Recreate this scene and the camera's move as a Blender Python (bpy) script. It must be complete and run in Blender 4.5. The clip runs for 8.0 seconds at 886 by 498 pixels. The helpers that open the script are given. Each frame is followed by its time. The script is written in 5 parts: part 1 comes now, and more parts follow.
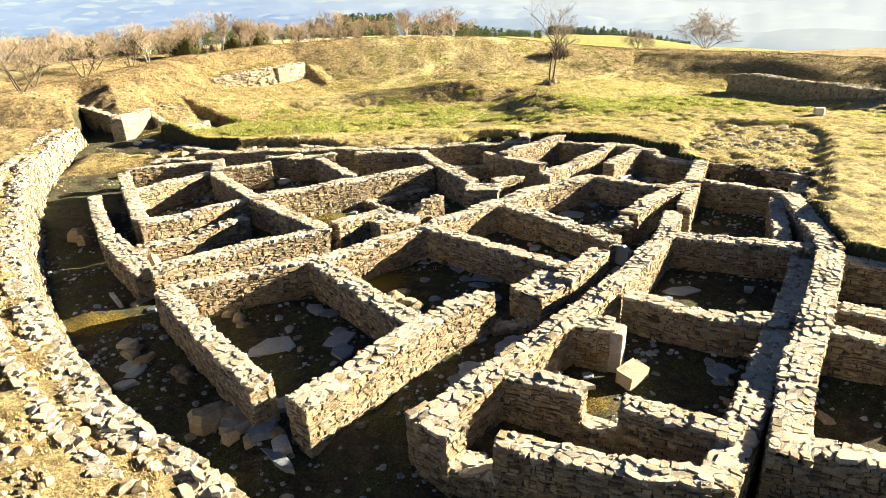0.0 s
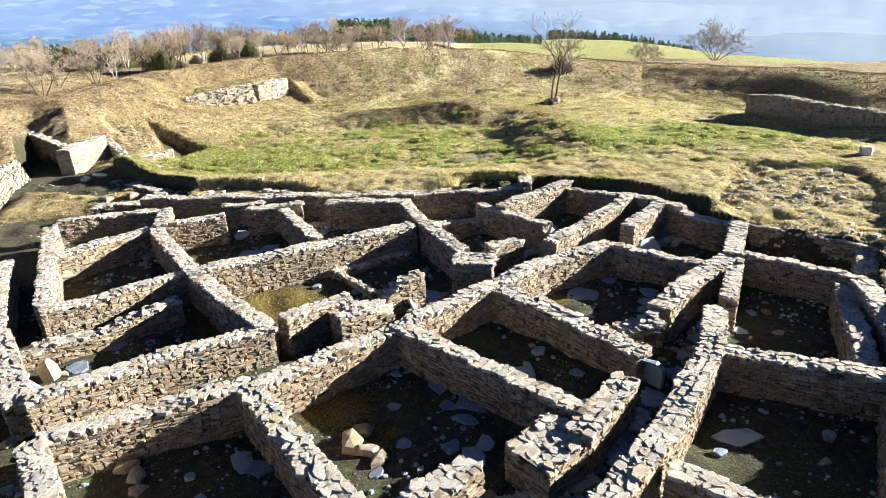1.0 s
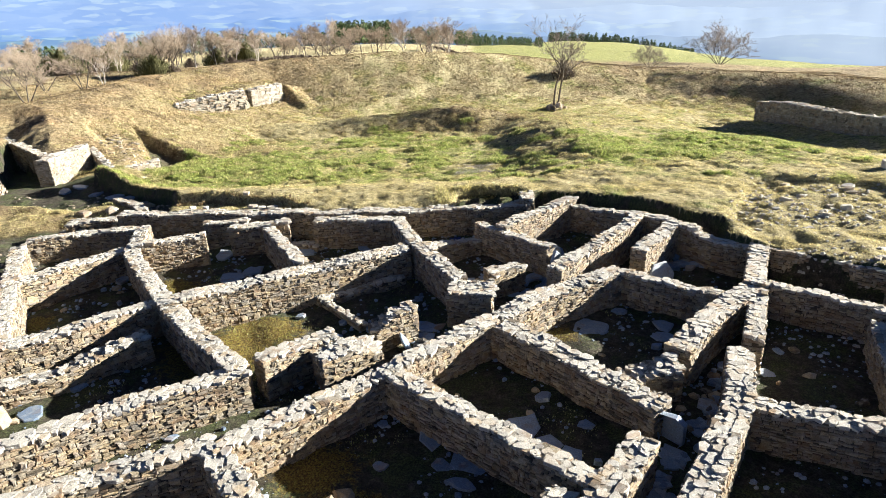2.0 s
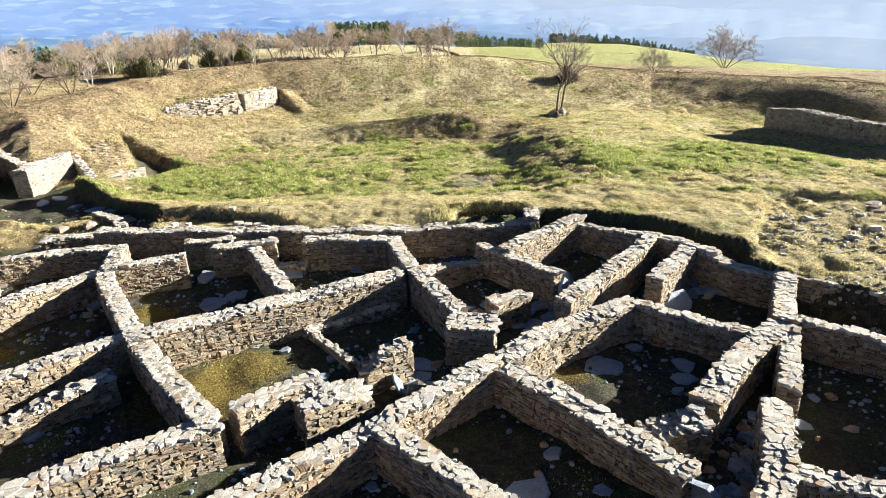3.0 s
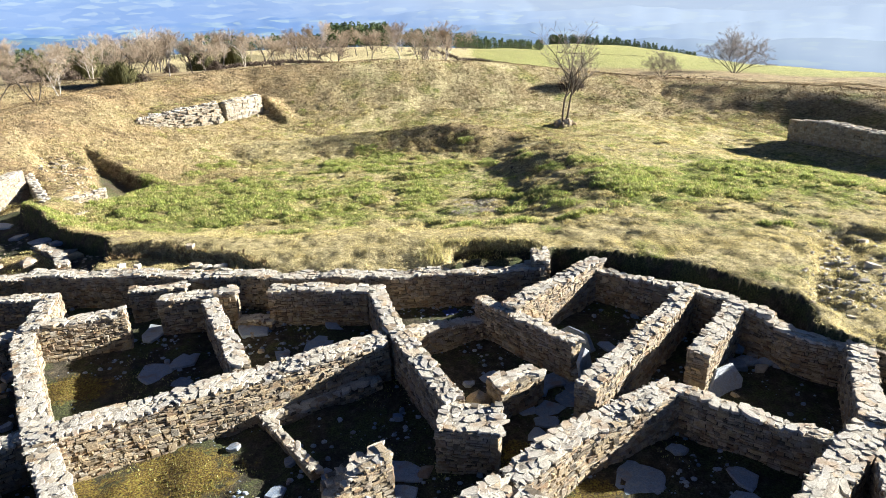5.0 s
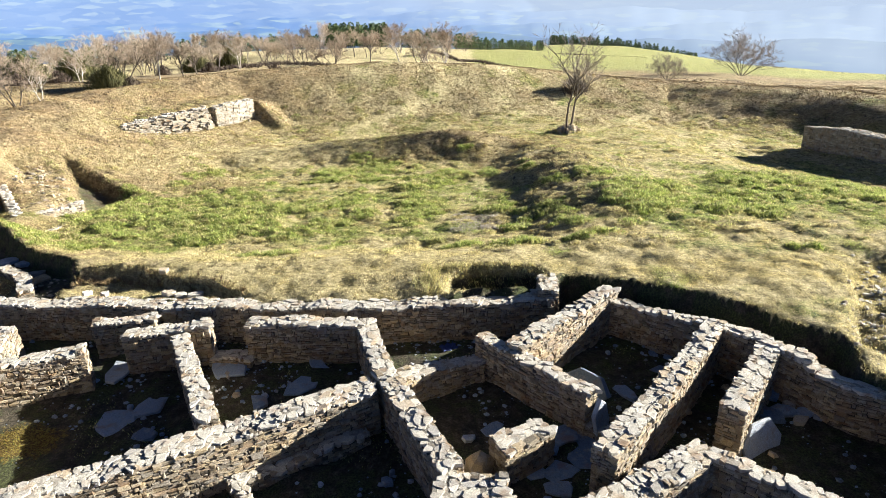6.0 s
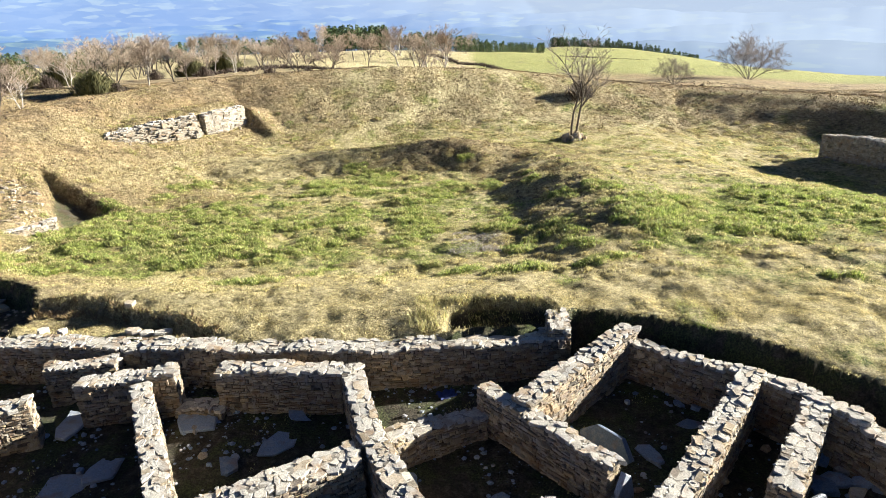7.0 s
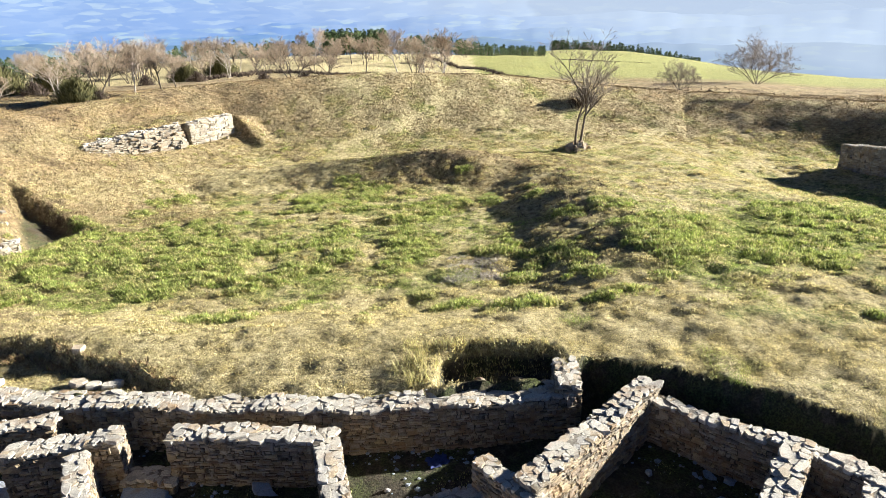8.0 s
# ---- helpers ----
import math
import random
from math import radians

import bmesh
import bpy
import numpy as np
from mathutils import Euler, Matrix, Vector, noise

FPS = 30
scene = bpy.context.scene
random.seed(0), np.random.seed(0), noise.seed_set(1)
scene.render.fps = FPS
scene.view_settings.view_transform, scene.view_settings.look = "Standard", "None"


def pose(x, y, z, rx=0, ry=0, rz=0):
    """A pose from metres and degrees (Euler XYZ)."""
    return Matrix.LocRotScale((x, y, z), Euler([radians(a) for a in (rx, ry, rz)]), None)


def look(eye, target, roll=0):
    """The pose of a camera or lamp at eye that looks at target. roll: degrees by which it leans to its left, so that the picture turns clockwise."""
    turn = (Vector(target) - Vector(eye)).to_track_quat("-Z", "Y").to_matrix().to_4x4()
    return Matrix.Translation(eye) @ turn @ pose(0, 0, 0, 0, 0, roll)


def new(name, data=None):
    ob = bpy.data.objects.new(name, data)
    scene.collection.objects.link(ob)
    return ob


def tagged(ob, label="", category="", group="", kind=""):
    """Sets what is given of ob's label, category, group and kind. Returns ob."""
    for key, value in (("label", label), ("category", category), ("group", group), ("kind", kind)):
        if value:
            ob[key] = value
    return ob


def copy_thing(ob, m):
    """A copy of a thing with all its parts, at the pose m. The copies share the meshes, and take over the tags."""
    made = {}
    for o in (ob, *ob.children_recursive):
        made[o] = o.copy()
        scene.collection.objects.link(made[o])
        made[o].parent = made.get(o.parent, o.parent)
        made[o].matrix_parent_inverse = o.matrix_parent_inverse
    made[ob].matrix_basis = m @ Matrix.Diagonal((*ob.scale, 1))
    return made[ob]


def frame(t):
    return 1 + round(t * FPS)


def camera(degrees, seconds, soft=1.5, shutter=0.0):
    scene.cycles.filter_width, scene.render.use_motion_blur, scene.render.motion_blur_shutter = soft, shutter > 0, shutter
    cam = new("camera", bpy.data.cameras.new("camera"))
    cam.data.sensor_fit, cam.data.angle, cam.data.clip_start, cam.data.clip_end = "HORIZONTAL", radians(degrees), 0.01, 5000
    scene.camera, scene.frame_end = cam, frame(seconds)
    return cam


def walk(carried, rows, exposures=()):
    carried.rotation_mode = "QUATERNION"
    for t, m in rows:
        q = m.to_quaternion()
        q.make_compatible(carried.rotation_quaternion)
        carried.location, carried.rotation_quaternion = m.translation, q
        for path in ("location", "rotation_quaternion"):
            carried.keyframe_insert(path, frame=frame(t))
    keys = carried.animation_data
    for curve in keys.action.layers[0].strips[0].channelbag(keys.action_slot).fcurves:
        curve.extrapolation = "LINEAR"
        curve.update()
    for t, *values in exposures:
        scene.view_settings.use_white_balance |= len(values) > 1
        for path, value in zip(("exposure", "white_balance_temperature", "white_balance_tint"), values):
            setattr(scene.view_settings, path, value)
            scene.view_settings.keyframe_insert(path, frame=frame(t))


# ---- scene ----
cam = camera(73.0, 8.0, 0.6)
PATH = [
    (0, (0.003, 0.073, 7.068), (0.0, 1.919, 6.297), -2.8),
    (0.1, (0.103, 0.823, 7.161), (0.103, 2.671, 6.397), -2.6),
    (0.2, (0.251, 1.648, 7.28), (0.248, 3.496, 6.516), -2.6),
    (0.3, (0.297, 2.386, 7.405), (0.3, 4.235, 6.643), -2.6),
    (0.4, (0.398, 3.111, 7.583), (0.397, 4.958, 6.815), -2.8),
    (0.5, (0.486, 3.711, 7.66), (0.486, 5.558, 6.894), -2.6),
    (0.6, (0.506, 3.89, 7.611), (0.507, 5.739, 6.848), -2.5),
    (1, (0.594, 4.477, 7.714), (0.593, 6.325, 6.949), -2.6),
    (1.5, (0.7, 5.265, 7.765), (0.698, 7.114, 7.002), -2.6),
    (3, (0.817, 7.555, 7.894), (0.817, 9.405, 7.135), -2.3),
    (3.5, (0.855, 8.361, 7.934), (0.856, 10.211, 7.174), -2.3),
    (4, (0.915, 9.211, 7.971), (0.915, 11.061, 7.209), -2.2),
    (4.5, (0.975, 10.043, 7.972), (0.978, 11.893, 7.213), -2.2),
    (6, (1.122, 12.599, 8.026), (1.126, 14.45, 7.268), -2.1),
    (6.5, (1.172, 13.486, 8.037), (1.175, 15.337, 7.282), -2.2),
    (7, (1.23, 14.423, 8.041), (1.232, 16.276, 7.289), -2.2),
    (7.5, (1.351, 15.418, 8.05), (1.35, 17.272, 7.301), -2.2),
    (8, (1.467, 16.388, 8.045), (1.466, 18.245, 7.301), -2.3),
]
EXPOSURES = [(0.0, 2.30, 7700, 3), (0.4, 2.30, 7700, 3), (0.5, 2.04, 5750, 7), (1.0, 1.98, 5750, 7), (8.0, 1.92, 5800, 7)]
walk(cam, [(t, look(eye, target, roll)) for t, eye, target, roll in PATH], EXPOSURES)

# ---- light: a low sun from the east, open sky ----
SUN_EL, SUN_AZ = radians(17.0), math.atan2(0.97, 0.22)
TO_SUN = Vector((math.sin(SUN_AZ) * math.cos(SUN_EL), math.cos(SUN_AZ) * math.cos(SUN_EL), math.sin(SUN_EL)))
world = bpy.data.worlds.new("world")
scene.world = world
world.use_nodes = True
wn = world.node_tree
sky = wn.nodes.new("ShaderNodeTexSky")
sky.sky_type, sky.sun_disc, sky.sun_elevation, sky.sun_rotation = "NISHITA", False, SUN_EL, SUN_AZ
sky.altitude, sky.air_density, sky.dust_density = 900, 0.19, 0.03
wn.links.new(sky.outputs[0], wn.nodes["Background"].inputs[0])
wn.nodes["Background"].inputs[1].default_value = 0.05
sun = new("sun", bpy.data.lights.new("sun", "SUN"))
sun.data.energy, sun.data.angle, sun.data.color = 5.0, radians(0.5), (1.0, 0.87, 0.69)
sun.matrix_world = look((0, 0, 60), Vector((0, 0, 60)) - TO_SUN)


# ---- materials ----
def material(name):
    m = bpy.data.materials.new(name)
    m.use_nodes = True
    return m, m.node_tree, m.node_tree.nodes["Principled BSDF"]


def node(t, kind, **sets):
    n = t.nodes.new(kind)
    for key, value in sets.items():
        n.inputs[key.replace("_", " ")].default_value = value
    return n


def noise_at(t, scale, detail=4.0, rough=0.6, coords=None):
    n = node(t, "ShaderNodeTexNoise", Scale=scale, Detail=detail, Roughness=rough)
    if coords:
        t.links.new(coords, n.inputs["Vector"])
    return n.outputs["Fac"]


def ramp(t, fac, stops, mode="LINEAR"):
    n = t.nodes.new("ShaderNodeValToRGB")
    n.color_ramp.interpolation = mode
    while len(n.color_ramp.elements) < len(stops):
        n.color_ramp.elements.new(0.5)
    for e, (p, c) in zip(n.color_ramp.elements, stops):
        e.position, e.color = p, (*c, 1) if len(c) == 3 else c
    t.links.new(fac, n.inputs[0])
    return n.outputs[0]


def mix(t, fac, a, b, how="MIX"):
    n = t.nodes.new("ShaderNodeMix")
    n.data_type, n.blend_type = "RGBA", how
    for socket, value in ((n.inputs[0], fac), (n.inputs[6], a), (n.inputs[7], b)):
        if isinstance(value, (int, float)):
            socket.default_value = value
        elif isinstance(value, tuple):
            socket.default_value = (*value, 1)
        else:
            t.links.new(value, socket)
    return n.outputs[2]


def maths(t, op, a, b=0.0):
    n = t.nodes.new("ShaderNodeMath")
    n.operation = op
    for socket, value in zip(n.inputs, (a, b)):
        if isinstance(value, (int, float)):
            socket.default_value = value
        else:
            t.links.new(value, socket)
    return n.outputs[0]


def place(t):
    return t.nodes.new("ShaderNodeNewGeometry").outputs["Position"]


def bumped(t, b, height, strength=0.5, distance=0.02):
    n = node(t, "ShaderNodeBump", Strength=strength, Distance=distance)
    t.links.new(height, n.inputs["Height"])
    t.links.new(n.outputs[0], b.inputs["Normal"])


def grey(v):
    return (v, v, v)


def stone_material(name, palette, lichen=0.35, gain=1.0, gloss=0.82):
    """Schist: one tone a piece, mottled, with pale lichen and dark joints of dirt."""
    m, t, b = material(name)
    pos = place(t)
    one = t.nodes.new("ShaderNodeObjectInfo").outputs["Random"]
    two = t.nodes.new("ShaderNodeNewGeometry").outputs["Random Per Island"]
    pick = maths(t, "FRACT", maths(t, "ADD", maths(t, "MULTIPLY", one, 7.31), maths(t, "MULTIPLY", two, 3.77)))
    tone = ramp(t, pick, palette)
    fine = noise_at(t, 38, 6, 0.7, pos)
    broad = noise_at(t, 6.5, 4, 0.6, pos)
    tone = mix(t, 1.0, tone, ramp(t, fine, [(0.28, grey(0.5 * gain)), (0.72, grey(1.32 * gain))]), "MULTIPLY")
    tone = mix(t, maths(t, "MULTIPLY", ramp(t, broad, [(0.5, grey(0)), (0.62, grey(1))]), lichen), tone, (0.62, 0.60, 0.55))
    rust = ramp(t, noise_at(t, 3.1, 3, 0.5, pos), [(0.56, grey(0)), (0.7, grey(0.55))])
    tone = mix(t, rust, tone, (0.30, 0.19, 0.10))
    t.links.new(tone, b.inputs["Base Color"])
    b.inputs["Roughness"].default_value = gloss
    bumped(t, b, maths(t, "ADD", fine, maths(t, "MULTIPLY", noise_at(t, 120, 3, 0.6, pos), 0.5)), 1.0, 0.022)
    return m


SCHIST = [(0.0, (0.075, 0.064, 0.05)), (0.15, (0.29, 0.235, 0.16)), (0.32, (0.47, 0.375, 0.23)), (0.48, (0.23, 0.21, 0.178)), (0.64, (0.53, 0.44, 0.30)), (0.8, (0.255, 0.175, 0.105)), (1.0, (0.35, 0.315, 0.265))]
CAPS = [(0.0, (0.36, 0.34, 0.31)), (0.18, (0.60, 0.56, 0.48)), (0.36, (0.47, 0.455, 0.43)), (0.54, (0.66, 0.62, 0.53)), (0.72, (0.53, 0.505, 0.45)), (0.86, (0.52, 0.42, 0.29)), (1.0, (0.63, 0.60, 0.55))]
# SLATE_SKYLIT tones: bluish-grey slate, with extra blue of sky-lit shade mixed in
SLATE_SKYLIT = [(0.0, (0.16, 0.225, 0.34)), (0.5, (0.29, 0.385, 0.54)), (1.0, (0.46, 0.52, 0.62))]
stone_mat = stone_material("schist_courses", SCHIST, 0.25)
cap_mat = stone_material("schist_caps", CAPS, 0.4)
slate_mat = stone_material("grey_slate_sky_tint", SLATE_SKYLIT, 0.25, 1.0, 0.42)
rock_mat = stone_material("fallen_schist", SCHIST, 0.35, 1.15)
PALE = [(0.0, (0.13, 0.11, 0.085)), (0.2, (0.36, 0.315, 0.24)), (0.45, (0.28, 0.245, 0.19)), (0.7, (0.47, 0.415, 0.32)), (1.0, (0.34, 0.27, 0.185))]
pale_mat = stone_material("pale_schist", PALE, 0.35)
FILL = [(0.0, (0.20, 0.18, 0.15)), (1.0, (0.36, 0.33, 0.28))]
fill_mat = stone_material("crumbled_schist", FILL, 0.3)

core_mat, t, b = material("earth_core")
pos = place(t)
t.links.new(ramp(t, noise_at(t, 22, 6, 0.7, pos), [(0.3, (0.035, 0.029, 0.022)), (0.7, (0.11, 0.09, 0.066))]), b.inputs["Base Color"])
b.inputs["Roughness"].default_value = 0.95
bumped(t, b, noise_at(t, 30, 5, 0.7, pos), 0.8, 0.03)

ground_mat, t, b = material("ground")
pos = place(t)
soil = t.nodes.new("ShaderNodeAttribute")
soil.attribute_name = "soil"
lush = t.nodes.new("ShaderNodeAttribute")
lush.attribute_name = "lush"
n1, n2, n3 = noise_at(t, 0.55, 5, 0.6, pos), noise_at(t, 5.0, 6, 0.7, pos), noise_at(t, 26, 5, 0.75, pos)
straw = ramp(t, n2, [(0.34, (0.13, 0.108, 0.05)), (0.47, (0.43, 0.365, 0.185)), (0.6, (0.65, 0.57, 0.33))])
green = ramp(t, n2, [(0.34, (0.045, 0.068, 0.015)), (0.48, (0.22, 0.245, 0.06)), (0.62, (0.50, 0.46, 0.17))])
heath = ramp(t, n2, [(0.3, (0.06, 0.045, 0.035)), (0.7, (0.17, 0.13, 0.09))])
wet = maths(t, "ADD", lush.outputs["Fac"], maths(t, "MULTIPLY", maths(t, "SUBTRACT", n1, 0.5), 2.2))
turf = mix(t, ramp(t, wet, [(0.35, grey(0)), (0.62, grey(1))]), straw, green)
turf = mix(t, ramp(t, noise_at(t, 0.32, 5, 0.65, pos), [(0.60, grey(0)), (0.70, grey(0.5))]), turf, heath)
hth = t.nodes.new("ShaderNodeAttribute")
hth.attribute_name = "heath"
brown = ramp(t, n2, [(0.32, (0.11, 0.08, 0.043)), (0.5, (0.25, 0.185, 0.10)), (0.66, (0.43, 0.335, 0.20))])
brown = mix(t, 1.0, brown, ramp(t, noise_at(t, 0.7, 7, 0.72, pos), [(0.34, (0.42, 0.38, 0.34)), (0.48, (0.98, 0.96, 0.93)), (0.64, (1.5, 1.42, 1.32))]), "MULTIPLY")
turf = mix(t, hth.outputs["Fac"], turf, brown)
turf = mix(t, 1.0, turf, ramp(t, n3, [(0.37, grey(0.45)), (0.5, grey(1.0)), (0.62, grey(1.4))]), "MULTIPLY")
earth = ramp(t, n2, [(0.3, (0.02, 0.017, 0.012)), (0.5, (0.062, 0.053, 0.037)), (0.7, (0.15, 0.131, 0.096))])
moss = ramp(t, noise_at(t, 1.1, 5, 0.7, pos), [(0.44, grey(0)), (0.58, grey(0.75))])
earth = mix(t, moss, earth, ramp(t, n3, [(0.35, (0.034, 0.046, 0.014)), (0.65, (0.10, 0.13, 0.038))]))
gold = t.nodes.new("ShaderNodeAttribute")
gold.attribute_name = "moss"
mossy = ramp(t, maths(t, "ADD", gold.outputs["Fac"], maths(t, "MULTIPLY", maths(t, "SUBTRACT", n2, 0.5), 1.9)), [(0.35, grey(0)), (0.6, grey(0.9))])
earth = mix(t, mossy, earth, ramp(t, n3, [(0.38, (0.05, 0.036, 0.008)), (0.52, (0.20, 0.13, 0.018)), (0.64, (0.22, 0.22, 0.035))]))
earth = mix(t, 1.0, earth, ramp(t, n3, [(0.36, grey(0.5)), (0.5, grey(1.0)), (0.62, grey(1.6))]), "MULTIPLY")
mud = ramp(t, maths(t, "ADD", soil.outputs["Fac"], maths(t, "MULTIPLY", maths(t, "SUBTRACT", n2, 0.5), 0.5)), [(0.4, grey(0)), (0.6, grey(1))])
t.links.new(mix(t, mud, turf, earth), b.inputs["Base Color"])
b.inputs["Roughness"].default_value = 0.95
bumped(t, b, maths(t, "ADD", n3, maths(t, "MULTIPLY", n2, 1.5)), 1.0, 0.11)


def plain(name, stops, scale=9.0, rough=0.85, island=False):
    """A mottled material; with island each loose piece takes its own tone."""
    m, t, b = material(name)
    if island:
        fac = t.nodes.new("ShaderNodeNewGeometry").outputs["Random Per Island"]
    else:
        fac = noise_at(t, scale, 5, 0.65, place(t))
    t.links.new(ramp(t, fac, stops), b.inputs["Base Color"])
    b.inputs["Roughness"].default_value = rough
    return m


bark_mat = plain("dark_bark", [(0.3, (0.06, 0.05, 0.04)), (0.7, (0.16, 0.13, 0.10))])
birch_mat = plain("pale_bark", [(0.3, (0.28, 0.24, 0.20)), (0.55, (0.50, 0.46, 0.41)), (0.8, (0.62, 0.58, 0.52))], 5)
twig_mat = plain("brown_twigs", [(0.0, (0.24, 0.185, 0.135)), (0.5, (0.37, 0.295, 0.22)), (1.0, (0.50, 0.415, 0.32))], 2, 0.9, True)
grey_twig_mat = plain("grey_twigs", [(0.0, (0.20, 0.165, 0.14)), (1.0, (0.48, 0.42, 0.36))], 2, 0.9, True)
needle_mat = plain("pine_needles", [(0.0, (0.03, 0.055, 0.02)), (0.5, (0.065, 0.105, 0.035)), (1.0, (0.12, 0.15, 0.05))], 2, 0.9, True)
olive_mat = plain("olive_foliage", [(0.0, (0.07, 0.075, 0.025)), (1.0, (0.17, 0.155, 0.06))], 2, 0.9, True)
heather_mat = plain("dry_heather", [(0.0, (0.05, 0.036, 0.03)), (0.5, (0.10, 0.075, 0.06)), (1.0, (0.17, 0.13, 0.10))], 2, 0.95, True)
bracken_mat = plain("dead_bracken", [(0.0, (0.17, 0.12, 0.065)), (0.4, (0.27, 0.20, 0.11)), (0.75, (0.34, 0.265, 0.155)), (1.0, (0.25, 0.24, 0.085))], 2, 0.9, True)
t, b = bracken_mat.node_tree, bracken_mat.node_tree.nodes["Principled BSDF"]
blade = b.inputs["Base Color"].links[0].from_socket
blade = mix(t, 1.0, blade, ramp(t, noise_at(t, 0.7, 7, 0.72, place(t)), [(0.34, (0.42, 0.38, 0.34)), (0.48, (0.98, 0.96, 0.93)), (0.64, (1.5, 1.42, 1.32))]), "MULTIPLY")
t.links.new(blade, b.inputs["Base Color"])
dead_mat = plain("bleached_grass", [(0.0, (0.30, 0.26, 0.22)), (1.0, (0.62, 0.57, 0.50))], 2, 0.9, True)
moss_mat = plain("golden_moss", [(0.0, (0.06, 0.045, 0.010)), (0.35, (0.20, 0.12, 0.018)), (0.7, (0.19, 0.155, 0.024)), (1.0, (0.09, 0.15, 0.024))], 2, 0.9, True)
wood_mat = plain("weathered_wood", [(0.3, (0.34, 0.31, 0.27)), (0.7, (0.52, 0.48, 0.42))], 6)

grass_mat, t, b = material("grass_blades")
one = t.nodes.new("ShaderNodeNewGeometry").outputs["Random Per Island"]
lush = t.nodes.new("ShaderNodeAttribute")
lush.attribute_name = "lush"
dry = ramp(t, one, [(0.0, (0.31, 0.262, 0.125)), (0.5, (0.50, 0.43, 0.22)), (1.0, (0.64, 0.565, 0.315))])
fresh = ramp(t, one, [(0.0, (0.10, 0.15, 0.03)), (0.5, (0.27, 0.34, 0.075)), (1.0, (0.52, 0.54, 0.18))])
blade = mix(t, lush.outputs["Fac"], dry, fresh)
tuft = maths(t, "ADD", maths(t, "MULTIPLY", noise_at(t, 4.5, 3, 0.6, place(t)), 0.5), maths(t, "MULTIPLY", noise_at(t, 14, 2, 0.6, place(t)), 0.5))
blade = mix(t, 1.0, blade, ramp(t, tuft, [(0.37, grey(0.38)), (0.48, grey(1.1)), (0.6, grey(1.75))]), "MULTIPLY")
t.links.new(blade, b.inputs["Base Color"])
b.inputs["Roughness"].default_value = 0.7
thru = t.nodes.new("ShaderNodeBsdfTranslucent")
t.links.new(blade, thru.inputs["Color"])
both = node(t, "ShaderNodeMixShader", Fac=0.4)
t.links.new(b.outputs[0], both.inputs[1])
t.links.new(thru.outputs[0], both.inputs[2])
t.links.new(both.outputs[0], t.nodes["Material Output"].inputs["Surface"])



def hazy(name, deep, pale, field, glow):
    """Far woods and pale fields; blue haze and sunward paling painted in as emission."""
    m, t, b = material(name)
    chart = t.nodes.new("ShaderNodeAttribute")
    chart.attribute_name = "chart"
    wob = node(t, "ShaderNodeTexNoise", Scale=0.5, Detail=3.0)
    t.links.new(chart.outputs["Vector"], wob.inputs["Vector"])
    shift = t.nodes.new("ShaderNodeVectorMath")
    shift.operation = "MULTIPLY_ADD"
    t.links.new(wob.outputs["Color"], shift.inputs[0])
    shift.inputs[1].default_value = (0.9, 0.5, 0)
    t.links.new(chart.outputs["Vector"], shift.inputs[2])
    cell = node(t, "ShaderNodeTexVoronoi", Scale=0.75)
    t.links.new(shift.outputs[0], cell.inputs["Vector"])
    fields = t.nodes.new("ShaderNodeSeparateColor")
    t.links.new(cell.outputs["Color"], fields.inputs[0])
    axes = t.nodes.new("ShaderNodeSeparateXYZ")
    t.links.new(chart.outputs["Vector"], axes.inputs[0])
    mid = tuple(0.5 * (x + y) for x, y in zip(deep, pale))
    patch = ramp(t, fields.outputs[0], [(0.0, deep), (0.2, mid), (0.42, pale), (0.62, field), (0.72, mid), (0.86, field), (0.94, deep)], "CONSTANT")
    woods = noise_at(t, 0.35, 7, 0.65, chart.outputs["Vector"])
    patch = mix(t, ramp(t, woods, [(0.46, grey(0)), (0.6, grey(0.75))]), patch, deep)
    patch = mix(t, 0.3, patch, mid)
    # whitening towards the sun and upwards, painted into the patch colour
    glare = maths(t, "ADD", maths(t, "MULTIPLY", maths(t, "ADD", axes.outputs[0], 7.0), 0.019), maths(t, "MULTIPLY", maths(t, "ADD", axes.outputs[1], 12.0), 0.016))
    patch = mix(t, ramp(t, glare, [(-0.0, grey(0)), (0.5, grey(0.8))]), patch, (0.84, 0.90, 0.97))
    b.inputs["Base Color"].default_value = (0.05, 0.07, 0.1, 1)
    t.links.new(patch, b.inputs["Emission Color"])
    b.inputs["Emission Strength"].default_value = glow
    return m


# air haze is put into these glowing colours, paler with distance
far_mat = hazy("painted_haze_distance", (0.30, 0.45, 0.80), (0.46, 0.59, 0.86), (0.66, 0.77, 0.88), 0.205)
pale_ridge_mat = hazy("haze_pale_hills", (0.36, 0.51, 0.84), (0.55, 0.66, 0.88), (0.78, 0.88, 0.88), 0.205)
ridge_mat = hazy("haze_blue_ridge", (0.22, 0.39, 0.78), (0.45, 0.58, 0.82), (0.72, 0.84, 0.80), 0.205)
valley_mat = hazy("haze_blue_valley_side", (0.15, 0.32, 0.68), (0.34, 0.50, 0.70), (0.62, 0.76, 0.68), 0.205)
near_ridge_mat = hazy("haze_blue_woods", (0.08, 0.21, 0.46), (0.22, 0.38, 0.52), (0.48, 0.62, 0.50), 0.205)


# ---- meshes ----
def part(name, mesh, mat, parent, label="", kind=""):
    ob = new(name, mesh)
    if mat and not mesh.materials:
        mesh.materials.append(mat)
    ob.parent = parent
    return tagged(ob, label=label, kind=kind)


